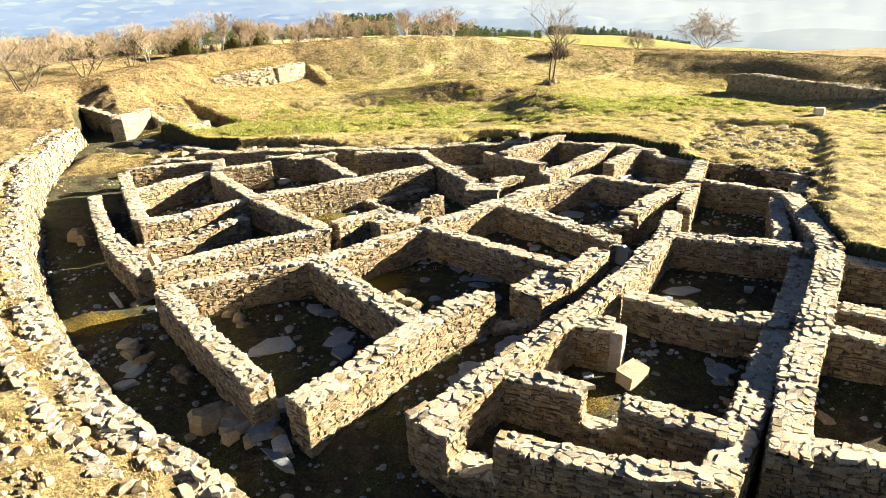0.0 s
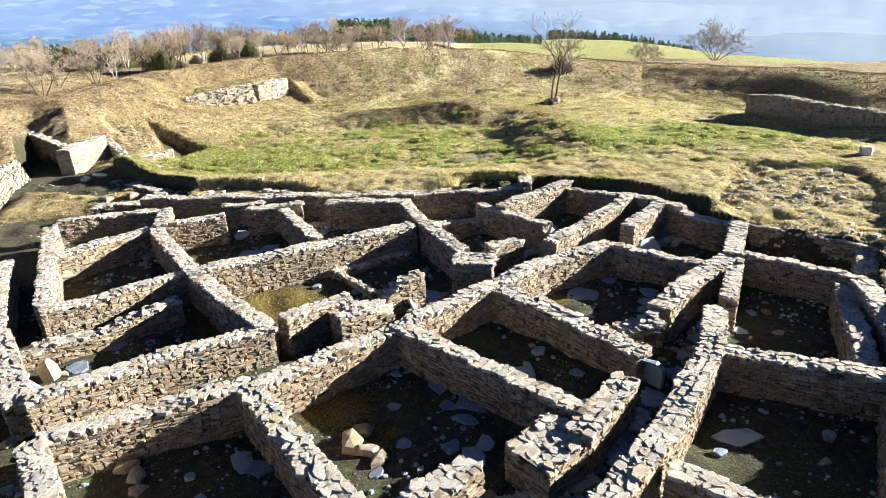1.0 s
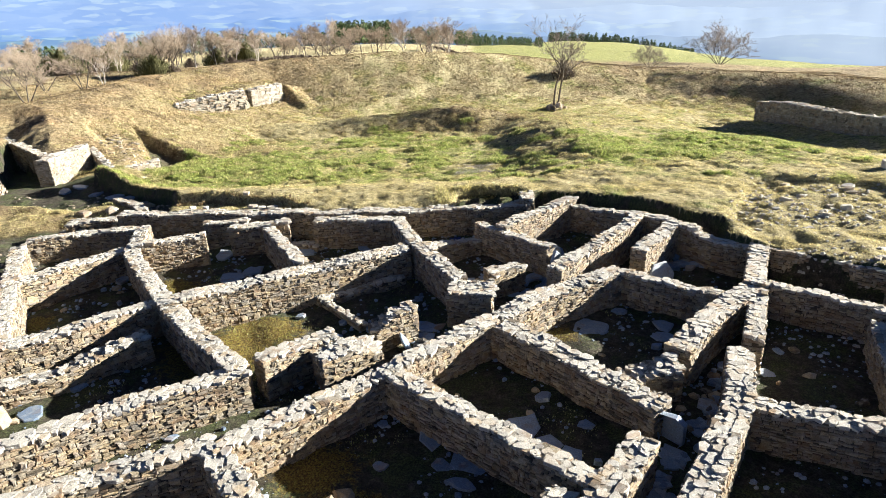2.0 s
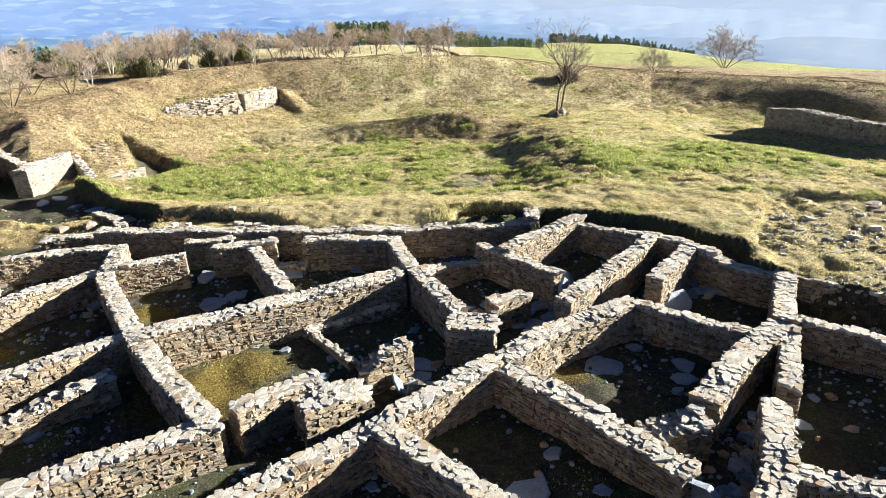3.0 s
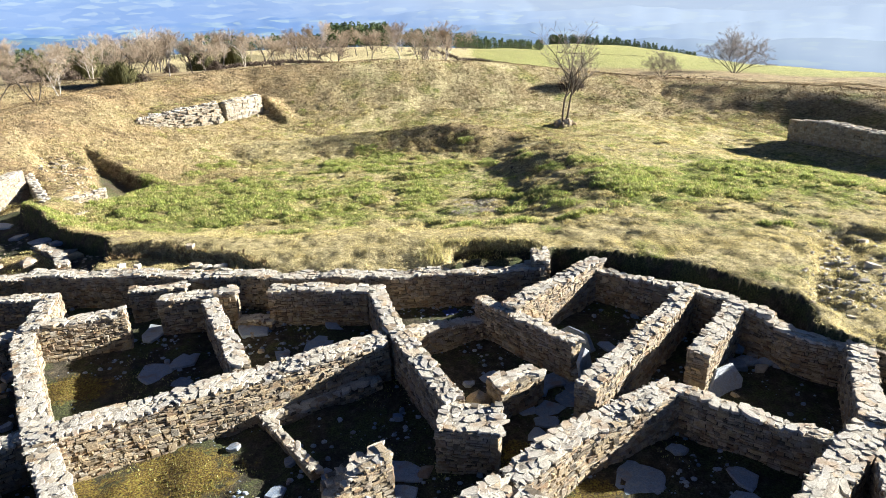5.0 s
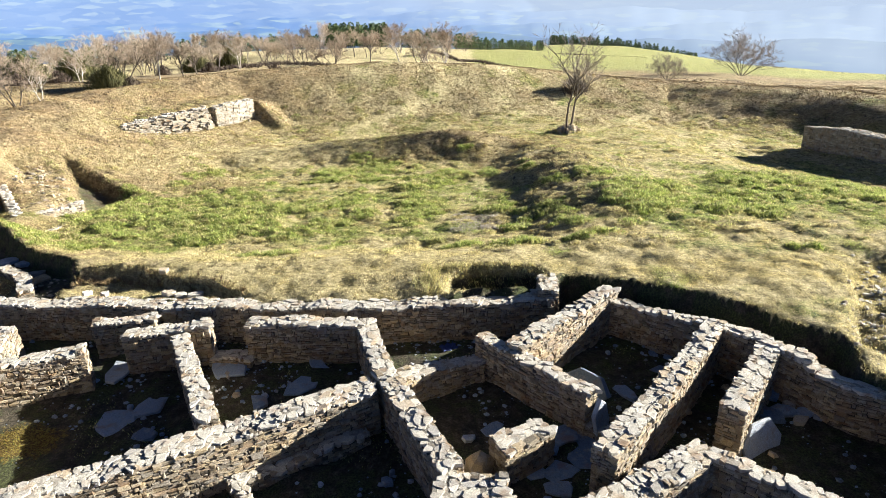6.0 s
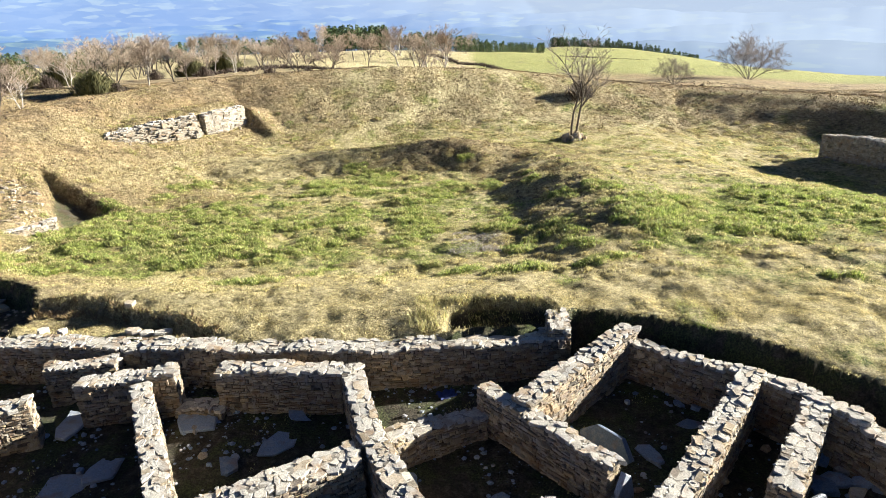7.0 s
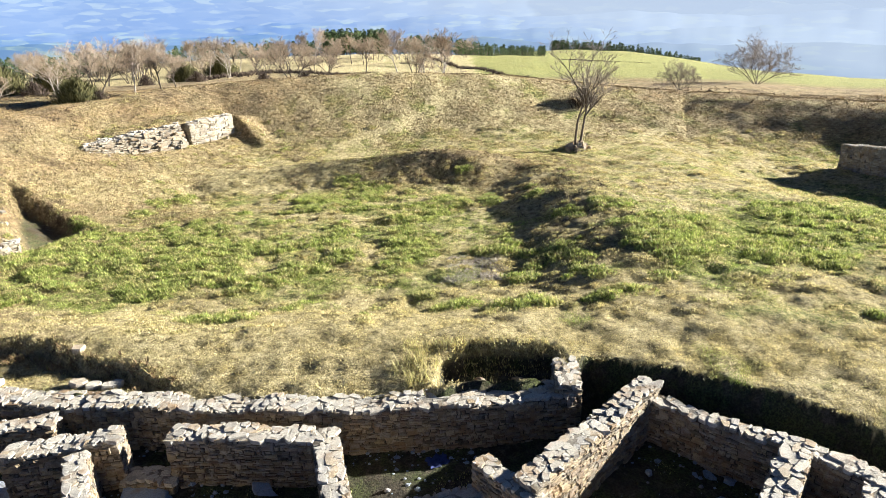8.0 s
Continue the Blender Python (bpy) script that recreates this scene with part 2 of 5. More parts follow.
def mesh_of(name, verts, faces, mat=None, smooth=False):
    me = bpy.data.meshes.new(name)
    me.from_pydata(verts, [], faces)
    if mat:
        me.materials.append(mat)
    if smooth:
        me.shade_smooth()
    me.update()
    return me


def slab_mesh(name, rng, sides=6, taper=0.93, mat=None, dome=0.04, chip=0.13):
    """An irregular flat stone about 1 x 1 x 1, its foot at z = 0, with a chipped upper edge."""
    ang = [(i + rng.uniform(-0.32, 0.32)) * 2 * math.pi / sides for i in range(sides)]
    rad = [rng.uniform(0.40, 0.66) for _ in ang]
    verts, faces = [], []
    for z, s in ((0.0, 0.96), (0.68, 1.0), (1.0, taper)):
        for a, r in zip(ang, rad):
            verts.append((r * s * math.cos(a) + rng.uniform(-0.02, 0.02), r * s * math.sin(a) + rng.uniform(-0.02, 0.02), z + (rng.uniform(-chip, 0.6 * chip) if z > 0.9 else 0)))
    verts.append((rng.uniform(-0.1, 0.1), rng.uniform(-0.1, 0.1), 1.0 + rng.uniform(-0.04, 0.02) + dome))
    for row in range(2):
        for i in range(sides):
            a, c = row * sides + i, row * sides + (i + 1) % sides
            faces.append((a, c, c + sides, a + sides))
    for i in range(sides):
        faces.append((2 * sides + i, 2 * sides + (i + 1) % sides, 3 * sides))
    return mesh_of(name, verts, faces, mat)


def block_points(rng, lx, ly, lz):
    """A rough block, centred in x and z, its chipped front at +y; 12 points."""
    c = min(0.013, 0.22 * lz, 0.18 * lx)
    j = lambda s: rng.uniform(-s, s)
    hx, hz = lx / 2, lz / 2
    pts = [(sx * hx, -ly, sz * hz) for sx, sz in ((-1, -1), (1, -1), (1, 1), (-1, 1))]
    pts += [(sx * hx + j(0.10 * lx), -c + j(0.007), sz * hz + j(0.20 * lz)) for sx, sz in ((-1, -1), (1, -1), (1, 1), (-1, 1))]
    pts += [(sx * (hx - c) + j(0.12 * lx), j(0.012), sz * (hz - 0.8 * c) + j(0.18 * lz)) for sx, sz in ((-1, -1), (1, -1), (1, 1), (-1, 1))]
    return pts


BLOCK_FACES = [(4, 5, 1, 0), (5, 6, 2, 1), (6, 7, 3, 2), (7, 4, 0, 3), (8, 9, 5, 4), (9, 10, 6, 5), (10, 11, 7, 6), (11, 8, 4, 7), (11, 10, 9, 8)]
srng = random.Random(5)
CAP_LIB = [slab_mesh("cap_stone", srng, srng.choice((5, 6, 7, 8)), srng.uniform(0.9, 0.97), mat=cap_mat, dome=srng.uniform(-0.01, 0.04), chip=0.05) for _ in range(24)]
SLATE_LIB = [slab_mesh("slab", srng, srng.choice((6, 7, 8)), 0.94, mat=slate_mat) for _ in range(8)]
ROCK_LIB = [slab_mesh("rock", srng, srng.choice((5, 6, 7)), 0.7, mat=rock_mat, dome=0.1) for _ in range(8)]
BLOCK_LIB = []
for _ in range(12):
    me = mesh_of("course_stone", [Vector(p) for p in block_points(srng, 0.3, 0.14, 0.09)], BLOCK_FACES, stone_mat)
    BLOCK_LIB.append(me)
PALE_LIB = [mesh_of("course_stone", [Vector(p) for p in block_points(srng, 0.3, 0.14, 0.09)], BLOCK_FACES, pale_mat) for _ in range(10)]


def offset_line(P, half):
    """The line moved to its left by half, with mitred corners, and its length."""
    out = []
    for i, p in enumerate(P):
        d0 = (P[i] - P[i - 1]).normalized() if i else (P[1] - P[0]).normalized()
        d1 = (P[i + 1] - P[i]).normalized() if i < len(P) - 1 else d0
        n = Vector((-d0.y - d1.y, d0.x + d1.x, 0)).normalized()
        out.append(p + n * (half / max(0.5, n.dot(Vector((-d0.y, d0.x, 0))))))
    run = [0.0]
    for p, q in zip(out, out[1:]):
        run.append(run[-1] + (q - p).length)
    return out, run


def at_line(line, run, vals, u):
    for i in range(len(run) - 1):
        if u <= run[i + 1] or i == len(run) - 2:
            f = (u - run[i]) / max(1e-6, run[i + 1] - run[i])
            return line[i].lerp(line[i + 1], f), vals[i] + f * (vals[i + 1] - vals[i])


def stone_wall(label, pts, top, thick=0.5, base=-0.15, seed=0, own=20, ends=True, caps=True, course=(0.03, 0.088), length=(0.07, 0.27), group="walls of the excavated houses", rough=0.015, lean=0.0, face=None, core=None, inset=0.035, ragged=1.0):
    """A dry-stone wall along a line of plan points: earth core, coursed faces, a top of loose flat stones.
    top: one height, or one for each point. lean: how far the faces splay at the foot."""
    rng = random.Random(seed * 131 + 7)
    tops = list(top) if isinstance(top, (list, tuple)) else [top] * len(pts)
    P = [Vector((x, y, 0)) for x, y in pts]
    half, up = thick / 2, Vector((0, 0, 1))
    first, last = (P[1] - P[0]).normalized(), (P[-1] - P[-2]).normalized()
    # core
    left, _ = offset_line(P, half - inset)
    right, _ = offset_line(P, inset - half)
    verts, faces = [], []
    for i, (l, r, z) in enumerate(zip(left, right, tops)):
        e = inset * (first if i == 0 else -last if i == len(P) - 1 else Vector((0, 0, 0)))
        for q, zz in ((r + e, base - 0.25), (l + e, base - 0.25), (l + e, z - 0.07), (r + e, z - 0.07)):
            verts.append((q.x, q.y, zz))
    for i in range(len(P) - 1):
        o = 4 * i
        for k in range(4):
            faces.append((o + k, o + (k + 1) % 4, o + 4 + (k + 1) % 4, o + 4 + k))
    faces += [(3, 2, 1, 0), tuple(len(verts) - 4 + k for k in range(4))]
    wall = tagged(new("stone_wall", mesh_of("stone_wall", verts, faces, core or core_mat)), label, "wall", group)
    wave = [rng.uniform(0, 6.28) for _ in range(4)]

    def lid(p, z):
        """The uneven top of the wall at a place."""
        return z + 0.030 * math.sin(2.3 * p.x + 1.9 * p.y + wave[0]) + 0.022 * math.sin(5.1 * p.x - 4.3 * p.y + wave[1])

    # faces
    runs = []
    for sign in (1, -1):
        line, run = offset_line(P if sign > 0 else P[::-1], half)
        runs.append((line, run, tops if sign > 0 else tops[::-1]))
    if ends:
        s = Vector((-first.y, first.x, 0))
        runs.append(([P[0] - half * s, P[0] + half * s], [0, thick], [tops[0]] * 2))
        s = Vector((-last.y, last.x, 0))
        runs.append(([P[-1] + half * s, P[-1] - half * s], [0, thick], [tops[-1]] * 2))
    V, F, stones = [], [], []
    for line, run, vals in runs:
        n, u0 = run[-1], 0.0
        while u0 < n - 0.01:
            u1 = u0 + rng.uniform(0.3, 0.95) * (length[1] / 0.27)
            u1 = n if n - u1 < 0.25 else u1
            z = base - rng.uniform(0, 0.06)
            while z < max(vals) - 0.04:
                h = rng.uniform(*course)
                x = u0 - rng.uniform(0, 0.09)
                while x < u1:
                    w = rng.uniform(*length) * rng.uniform(0.6, 1.15) * (0.75 + 3.5 * h)
                    x0, x1 = max(x, u0 - 0.05, 0), min(x + w, u1 + rng.uniform(0, 0.08), n)
                    x += w
                    if x1 - x0 < 0.04:
                        continue
                    a, za = at_line(line, run, vals, x0)
                    c, zc = at_line(line, run, vals, x1)
                    d = (c - a).normalized()
                    out = Vector((-d.y, d.x, 0))
                    spot = (a + c) / 2
                    over = lid(spot, (za + zc) / 2) - 0.04 - z
                    if over < 0.45 * h:
                        continue
                    k = 1.9 if rng.random() < 0.14 and over > 2.4 * h else 1.0
                    spot = spot + (rng.uniform(-1.3, 1.0) * rough + (0.006 if k > 1 else 0) + lean * max(0, over)) * out + Vector((0, 0, z + k * h / 2 + rng.uniform(-0.012, 0.012) + 0.016 * math.sin(2.1 * x + 3.0 * z + wave[2])))
                    stones.append((spot, d, out, (c - a).length - rng.uniform(0.004, 0.022), k * h * rng.uniform(0.88, 1.08) - rng.uniform(0.004, 0.014)))
                z += h
            u0 = u1
    stones.sort(key=lambda q: -q[0].z)
    for i, (spot, d, out, lx, lz) in enumerate(stones):
        tilt = rng.gauss(0, 0.06)
        turn = rng.uniform(-0.06, 0.06)
        d, out = d + turn * out, out - turn * d
        dx, dz = d + tilt * up, up - tilt * d
        if i < own:
            ob = new("course_stone", rng.choice(PALE_LIB if face else BLOCK_LIB))
            ob.parent = wall
            m = Matrix((dx, out, dz)).transposed().to_4x4()
            ob.matrix_basis = Matrix.Translation(spot) @ m @ Matrix.Diagonal((lx / 0.3, 1.0, lz / 0.09, 1))
            continue
        o = len(V)
        V += [spot + p[0] * dx + p[1] * out + p[2] * dz for p in block_points(rng, lx, 0.12, lz)]
        F += [tuple(o + k for k in f) for f in BLOCK_FACES]
    if F:
        part("face_stones", mesh_of("face_stones", V, F, face or stone_mat), None, wall, kind="stuff")
    # top: flat stones bedded side by side, small ones in the gaps
    if caps:
        line, run = offset_line(P, 0.0)
        n, CV, CF = run[-1], [], []
        rows = max(2, round(thick / 0.15))
        for row in range(rows):
            x = rng.uniform(-0.05, 0.08)
            while x < n:
                w = rng.uniform(0.10, 0.24) if rng.random() < 0.75 else rng.uniform(0.25, 0.42)
                u = min(max(x + w / 2, 0.07), n - 0.07)
                a, z = at_line(line, run, tops, u)
                c, _ = at_line(line, run, tops, min(n, u + 0.05))
                d = (c - a).normalized() if (c - a).length > 1e-4 else last
                s = Vector((-d.y, d.x, 0))
                off = ((row + 0.5) / rows * thick - half) * 0.88 + rng.uniform(-0.02, 0.02)
                spot = a + off * s
                lie = Matrix.Translation((spot.x, spot.y, lid(spot, z) - 0.078 + rng.gauss(0, 0.005) * ragged)) @ Euler((rng.gauss(0, 0.024) * ragged, rng.gauss(0, 0.024) * ragged, math.atan2(d.y, d.x) + rng.uniform(-0.5, 0.5))).to_matrix().to_4x4() @ Matrix.Diagonal((w * 1.04, thick / rows * rng.uniform(1.0, 1.4), rng.uniform(0.066, 0.084), 1))
                stone = rng.choice(CAP_LIB)
                if 0 < row < rows - 1:
                    o = len(CV)
                    CV += [lie @ v.co for v in stone.vertices]
                    CF += [tuple(o + k for k in f.vertices) for f in stone.polygons]
                else:
                    ob = new("cap_stone", stone)
                    ob.parent = wall
                    ob.matrix_basis = lie
                x += w * 0.95
        # broken chips lying over the joints
        for _ in range(int(24 * n * thick / 0.5)):
            u, g = rng.uniform(0.03, n - 0.03), rng.uniform(-0.5, 0.5)
            a, z = at_line(line, run, tops, u)
            c, _z = at_line(line, run, tops, min(n, u + 0.05))
            d = (c - a).normalized() if (c - a).length > 1e-4 else last
            spot = a + g * thick * 1.02 * Vector((-d.y, d.x, 0))
            r, h, turn, k = rng.uniform(0.02, 0.06), rng.uniform(0.003, 0.014), rng.uniform(0, 6.28), rng.randint(4, 5)
            o, zz, slope = len(CV), lid(spot, z) - 0.012, (rng.gauss(0, 0.2), rng.gauss(0, 0.2))
            for ring, dz in ((1.0, -0.02), (0.8, h)):
                for i in range(k):
                    q = r * ring * rng.uniform(0.7, 1.25)
                    dx, dy = q * math.cos(turn + 6.283 * i / k), 0.7 * q * math.sin(turn + 6.283 * i / k)
                    CV.append((spot.x + dx, spot.y + dy, zz + dz + slope[0] * dx + slope[1] * dy))
            CF += [(o + i, o + (i + 1) % k, o + k + (i + 1) % k, o + k + i) for i in range(k)] + [tuple(o + k + i for i in range(k))]
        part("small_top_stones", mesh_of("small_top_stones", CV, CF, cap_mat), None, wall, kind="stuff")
        # crumbled fill between them
        L, _ = offset_line(P, half - 0.05)
        Rr, _ = offset_line(P, 0.05 - half)
        steps = max(2, int(n / 0.12))
        FV, FF = [], []
        for i in range(steps + 1):
            u = n * i / steps
            for j in range(5):
                g = j / 4
                a, z = at_line([l.lerp(r, g) for l, r in zip(L, Rr)], run, tops, u)
                FV.append((a.x, a.y, lid(a, z) - 0.013 - (0.045 if j in (0, 4) else 0) + rng.uniform(-0.007, 0.007)))
        for i in range(steps):
            for j in range(4):
                o = 5 * i + j
                FF.append((o, o + 1, o + 6, o + 5))
        part("wall_top", mesh_of("wall_top", FV, FF, fill_mat), None, wall, "crumbled stone and dirt between the top stones")
    return wall


# ---- ground ----
def smooth(a, b, v):
    s = np.clip((v - a) / (b - a), 0, 1)
    return s * s * (3 - 2 * s)


def inside(poly, x, y):
    """Signed distance to a closed outline, positive inside."""
    x, y = np.asarray(x, float), np.asarray(y, float)
    best, odd = np.full(x.shape, 1e9), np.zeros(x.shape, bool)
    for (ax, ay), (bx, by) in zip(poly, poly[1:] + poly[:1]):
        ex, ey = bx - ax, by - ay
        s = np.clip(((x - ax) * ex + (y - ay) * ey) / (ex * ex + ey * ey), 0, 1)
        best = np.minimum(best, np.hypot(x - ax - s * ex, y - ay - s * ey))
        odd ^= ((ay > y) != (by > y)) & (x < ex * (y - ay) / (by - ay + 1e-12) + ax)
    return np.where(odd, best, -best)


def along(line, x, y):
    """Distance to an open line, the value carried along it, and the side (positive to its left)."""
    best, val, side = np.full(np.shape(x), 1e9), np.zeros(np.shape(x)), np.zeros(np.shape(x))
    for (ax, ay, av), (bx, by, bv) in zip(line, line[1:]):
        ex, ey = bx - ax, by - ay
        s = np.clip(((x - ax) * ex + (y - ay) * ey) / (ex * ex + ey * ey), 0, 1)
        d = np.hypot(x - ax - s * ex, y - ay - s * ey)
        near = d < best
        best, val = np.where(near, d, best), np.where(near, av + s * (bv - av), val)
        side = np.where(near, np.sign(ex * (y - ay) - ey * (x - ax)), side)
    return best, val, side


def ripple(x, y, scale, seed):
    """Smooth pseudo-random waves, about -1 to 1."""
    r = random.Random(seed)
    out = np.zeros(np.shape(x))
    for _ in range(7):
        a, f, p = r.uniform(0, 6.28), r.uniform(0.6, 1.7) / scale, r.uniform(0, 6.28)
        out = out + np.sin(f * (np.cos(a) * x + np.sin(a) * y) * 6.28 + p)
    return out / 4


def lumps(x, y, scale, seed):
    """Uneven hummocks without a period, about -1 to 1."""
    u, v = np.asarray(x, float) / scale, np.asarray(y, float) / scale
    i, j = np.floor(u), np.floor(v)
    f, g = u - i, v - j
    f, g = f * f * (3 - 2 * f), g * g * (3 - 2 * g)

    def knot(a, c):
        s = np.sin(a * 127.1 + c * 311.7 + seed * 74.7) * 43758.5453
        return s - np.floor(s)

    low = knot(i, j) * (1 - f) + knot(i + 1, j) * f
    high = knot(i, j + 1) * (1 - f) + knot(i + 1, j + 1) * f
    return 2 * (low * (1 - g) + high * g) - 1


PIT = [(-21.7, 37.3), (-19.4, 32.37), (-18.23, 27.85), (-17.3, 24.88), (-15.38, 21.33), (-12.46, 16.4), (-10.04, 13.06), (-8.01, 10.63), (-6.27, 8.89), (-4.92, 7.85), (-3.74, 7.07), (-1.4, 5.2), (0.8, 4.0), (3.0, 1.0),
       (15.0, 1.0), (14.0, 9.5), (10.2, 12.2), (9.5, 13.1), (10.12, 15.1), (10.9, 17.2), (11.9, 18.3), (12.3, 19.35), (10.75, 20.55), (9.62, 21.45), (9.0, 22.1), (9.3, 23.1), (8.9, 23.7), (8.2, 24.5), (7.0, 25.4), (5.5, 26.4), (4.3, 26.95), (3.95, 26.2),
       (1.2, 25.9), (-3.6, 26.12), (-4.6, 26.35), (-9.2, 26.85), (-9.45, 28.4), (-10.06, 29.45), (-12.48, 31.09), (-14.91, 32.82), (-15.5, 34.1), (-17.5, 34.2), (-18.3, 34.75), (-20.6, 36.75)]
STUBBLE = [(-18.0, 30.6), (-14.1, 29.4), (-12.8, 30.0), (-11.6, 29.5), (-11.0, 28.2), (-12.9, 28.3), (-14.8, 27.5), (-17.6, 27.0)]
LEDGE = [(-9.8, 27.6), (-7.5, 27.5), (-6.9, 27.6), (-5.5, 27.0), (-4.0, 26.5), (-4.0, 26.2), (-9.6, 26.8)]
DIP = [(-9.6, 28.75), (-7.75, 28.5), (-6.65, 27.75), (-5.29, 27.2), (-3.9, 26.45), (-4.1, 26.4), (-5.5, 26.85), (-6.9, 27.5), (-7.5, 27.4), (-8.2, 27.3), (-9.6, 27.6)]
NOOK = [(1.2, 26.2), (3.7, 26.2), (3.75, 27.3), (2.0, 27.5), (1.3, 27.2)]
RUBBLE = [(9.6, 23.3), (11.8, 26.9), (12.6, 27.7), (14.2, 27.4), (16.6, 26.7), (15.9, 24.2), (13.1, 19.45), (10.9, 15.7), (10.0, 17.0), (9.5, 20.0)]
BOWL = [(-16.2, 35.2), (-13.4, 31.6), (-11.0, 30.6), (-6.0, 30.0), (1.0, 29.4), (4.6, 30.6), (5.6, 33.5), (5.4, 37.0), (5.0, 41.0), (4.8, 45.0), (0.0, 46.6), (-6.0, 46.4), (-11.0, 45.5), (-13.5, 41.0)]
BANKED = [(-19.0, 40.3), (-15.3, 35.4), (-14.1, 37.0), (-15.2, 38.6), (-17.0, 41.0)]
NOTCH = [(-17.4, 42.0), (-12.7, 39.3), (-13.8, 36.8), (-14.6, 37.6), (-15.6, 38.8)]
APRON = [(-17.0, 46.5), (-14.1, 50.2), (-11.3, 54.0), (-6.5, 53.0), (-3.0, 50.0), (-8.0, 45.5), (-13.0, 44.5)]
BANK = [(-21.1, 33.7, 1.6), (-19.5, 32.3, 1.6), (-18.3, 27.8, 1.5), (-17.4, 24.8, 1.4), (-15.5, 21.3, 1.35), (-12.55, 16.35, 1.3), (-10.1, 13.0, 1.25), (-8.1, 10.55, 1.15), (-6.3, 8.8, 1.0), (-5.0, 7.75, 0.85), (-3.8, 7.0, 0.65), (-2.3, 5.7, 0.45), (-1.0, 4.2, 0.4)]
PASSAGE = [(-22.5, 38.2, 2.05), (-20.7, 36.85, 1.9), (-18.2, 34.85, 1.62)]
CREST = [(-26.0, 22.0, 3.2), (-24.5, 34.0, 3.15), (-22.5, 43.0, 3.3), (-20.5, 51.0, 3.7), (-14.0, 59.0, 3.9), (-2.0, 61.0, 4.0), (6.0, 62.0, 3.4), (12.0, 63.0, 2.5), (20.0, 63.0, 1.5), (30.0, 56.0, 1.3), (38.0, 46.0, 1.0), (42.0, 30.0, 1.0)]


def surface(x, y):
    """Height of the ground, with how bare and how green it is."""
    x, y = np.asarray(x, float), np.asarray(y, float)
    z = 1.40 - 0.055 * np.clip(y - 28, 0, 24) - 0.012 * np.clip(x - 8, 0, 40) + 0.05 * ripple(x, y, 6, 1)
    z = z - 0.085 * np.clip(x - 14, 0, 16) * smooth(30, 44, y)
    z = z + 0.9 * smooth(-16.5, -25, x) * smooth(20, 34, y)
    bowl = inside(BOWL, x, y) + 0.35 * ripple(x, y, 5, 4)
    z = z - 0.62 * smooth(-1.8 - 0.5 * smooth(3, 6, x), 1.6 + 0.5 * smooth(3, 6, x), bowl)
    # low mound beyond the hollow, and the bank on its east side
    for cx, cy, sx, sy, h in ((2.0, 47.4, 3.6, 1.9, 0.78), (-4.0, 47.6, 4.5, 1.3, 0.42), (7.6, 40.5, 2.8, 4.4, 0.36), (7.8, 34.5, 2.6, 3.6, 0.28), (17.2, 57.5, 3.5, 1.2, 0.35), (30.5, 51.0, 2.6, 4.5, 1.7)):
        z = z + h * np.exp(-((x - cx) / sx) ** 2 - ((y - cy) / sy) ** 2)
    d, top, side = along(CREST, x, y)
    wide = np.where(side > 0, 6.0, 5.5)
    r = np.hypot(x, y)
    out = 0.5 - 0.018 * np.clip(r - 65, 0, 95) - 0.075 * np.clip(r - 160, 0, 180) - 0.17 * np.clip(r - 340, 0, 5000) - 0.075 * np.clip(x, 0, 160) * smooth(70, 130, r)
    bearing = np.degrees(np.arctan2(x, y))
    out = out + 6.8 * np.exp(-((r - 330) / 70) ** 2 - ((bearing - 15) / 10) ** 2)
    out = out + 0.35 * ripple(x, y, 30, 8) + (0.7 + 2.0 * smooth(112, 62, r)) * smooth(-2, -22, x)
    far = np.where((side > 0) & (y > 15), smooth(1.0, 9.0, d), 0.0)
    far = np.maximum(far, smooth(70, 120, r))
    z = z * (1 - far) + out * far
    bank = np.exp(-(d / wide) ** 2) * (1 + 0.015 * ripple(x, y, 7, 12) + 0.010 * lumps(x, y, 2.4, 13) + 0.010 * lumps(x, y, 1.1, 14))
    z = z + (top - z) * np.clip(bank, 0, 1) * smooth(12, 20, y)
    # falling ground below the field wall
    ws, wu = -0.945 * (x - 22.6) - 0.325 * (y - 46.9), 0.325 * (x - 22.6) - 0.945 * (y - 46.9)
    z = z - 0.6 * smooth(0.4, 4.0, ws) * smooth(10, 5, ws) * smooth(-4, 0, wu) * smooth(21, 17, wu)
    # stony bank west of the lane, level with the top of its wall
    bd, bz, _ = along(BANK, x, y)
    near = smooth(8.0, 3.0, bd) * smooth(-0.5, -2.5, x) * smooth(34.5, 32.0, y)
    z = z * (1 - near) + (bz - 0.05 + 0.11 * np.clip(bd, 0, 5) + 0.03 * ripple(x, y, 1.4, 44)) * near
    # terrace held by the facing walls of the rampart, and the scarp beyond their end
    fs, fu = -0.76 * (x + 16.2) + 0.65 * (y - 48.2), 0.65 * (x + 16.2) + 0.76 * (y - 48.2)
    held = np.interp(fu, (-1.0, 2.0, 4.0, 7.5), (2.05, 2.35, 2.45, 2.6)) + 0.06 + 0.10 * np.clip(fs, 0, 6)
    z = z + np.clip(held - z, 0, None) * smooth(0.0, 0.4, fs) * smooth(8.0, 7.3, fu) * smooth(-4.0, -1.2, fu) * smooth(9, 5, fs)
    # ground held behind the end wall of the sunken passage
    pd, pz, ps = along(PASSAGE, x, y)
    z = z - np.clip(z - pz - 0.40 * pd, 0, None) * smooth(6.0, 2.5, pd)
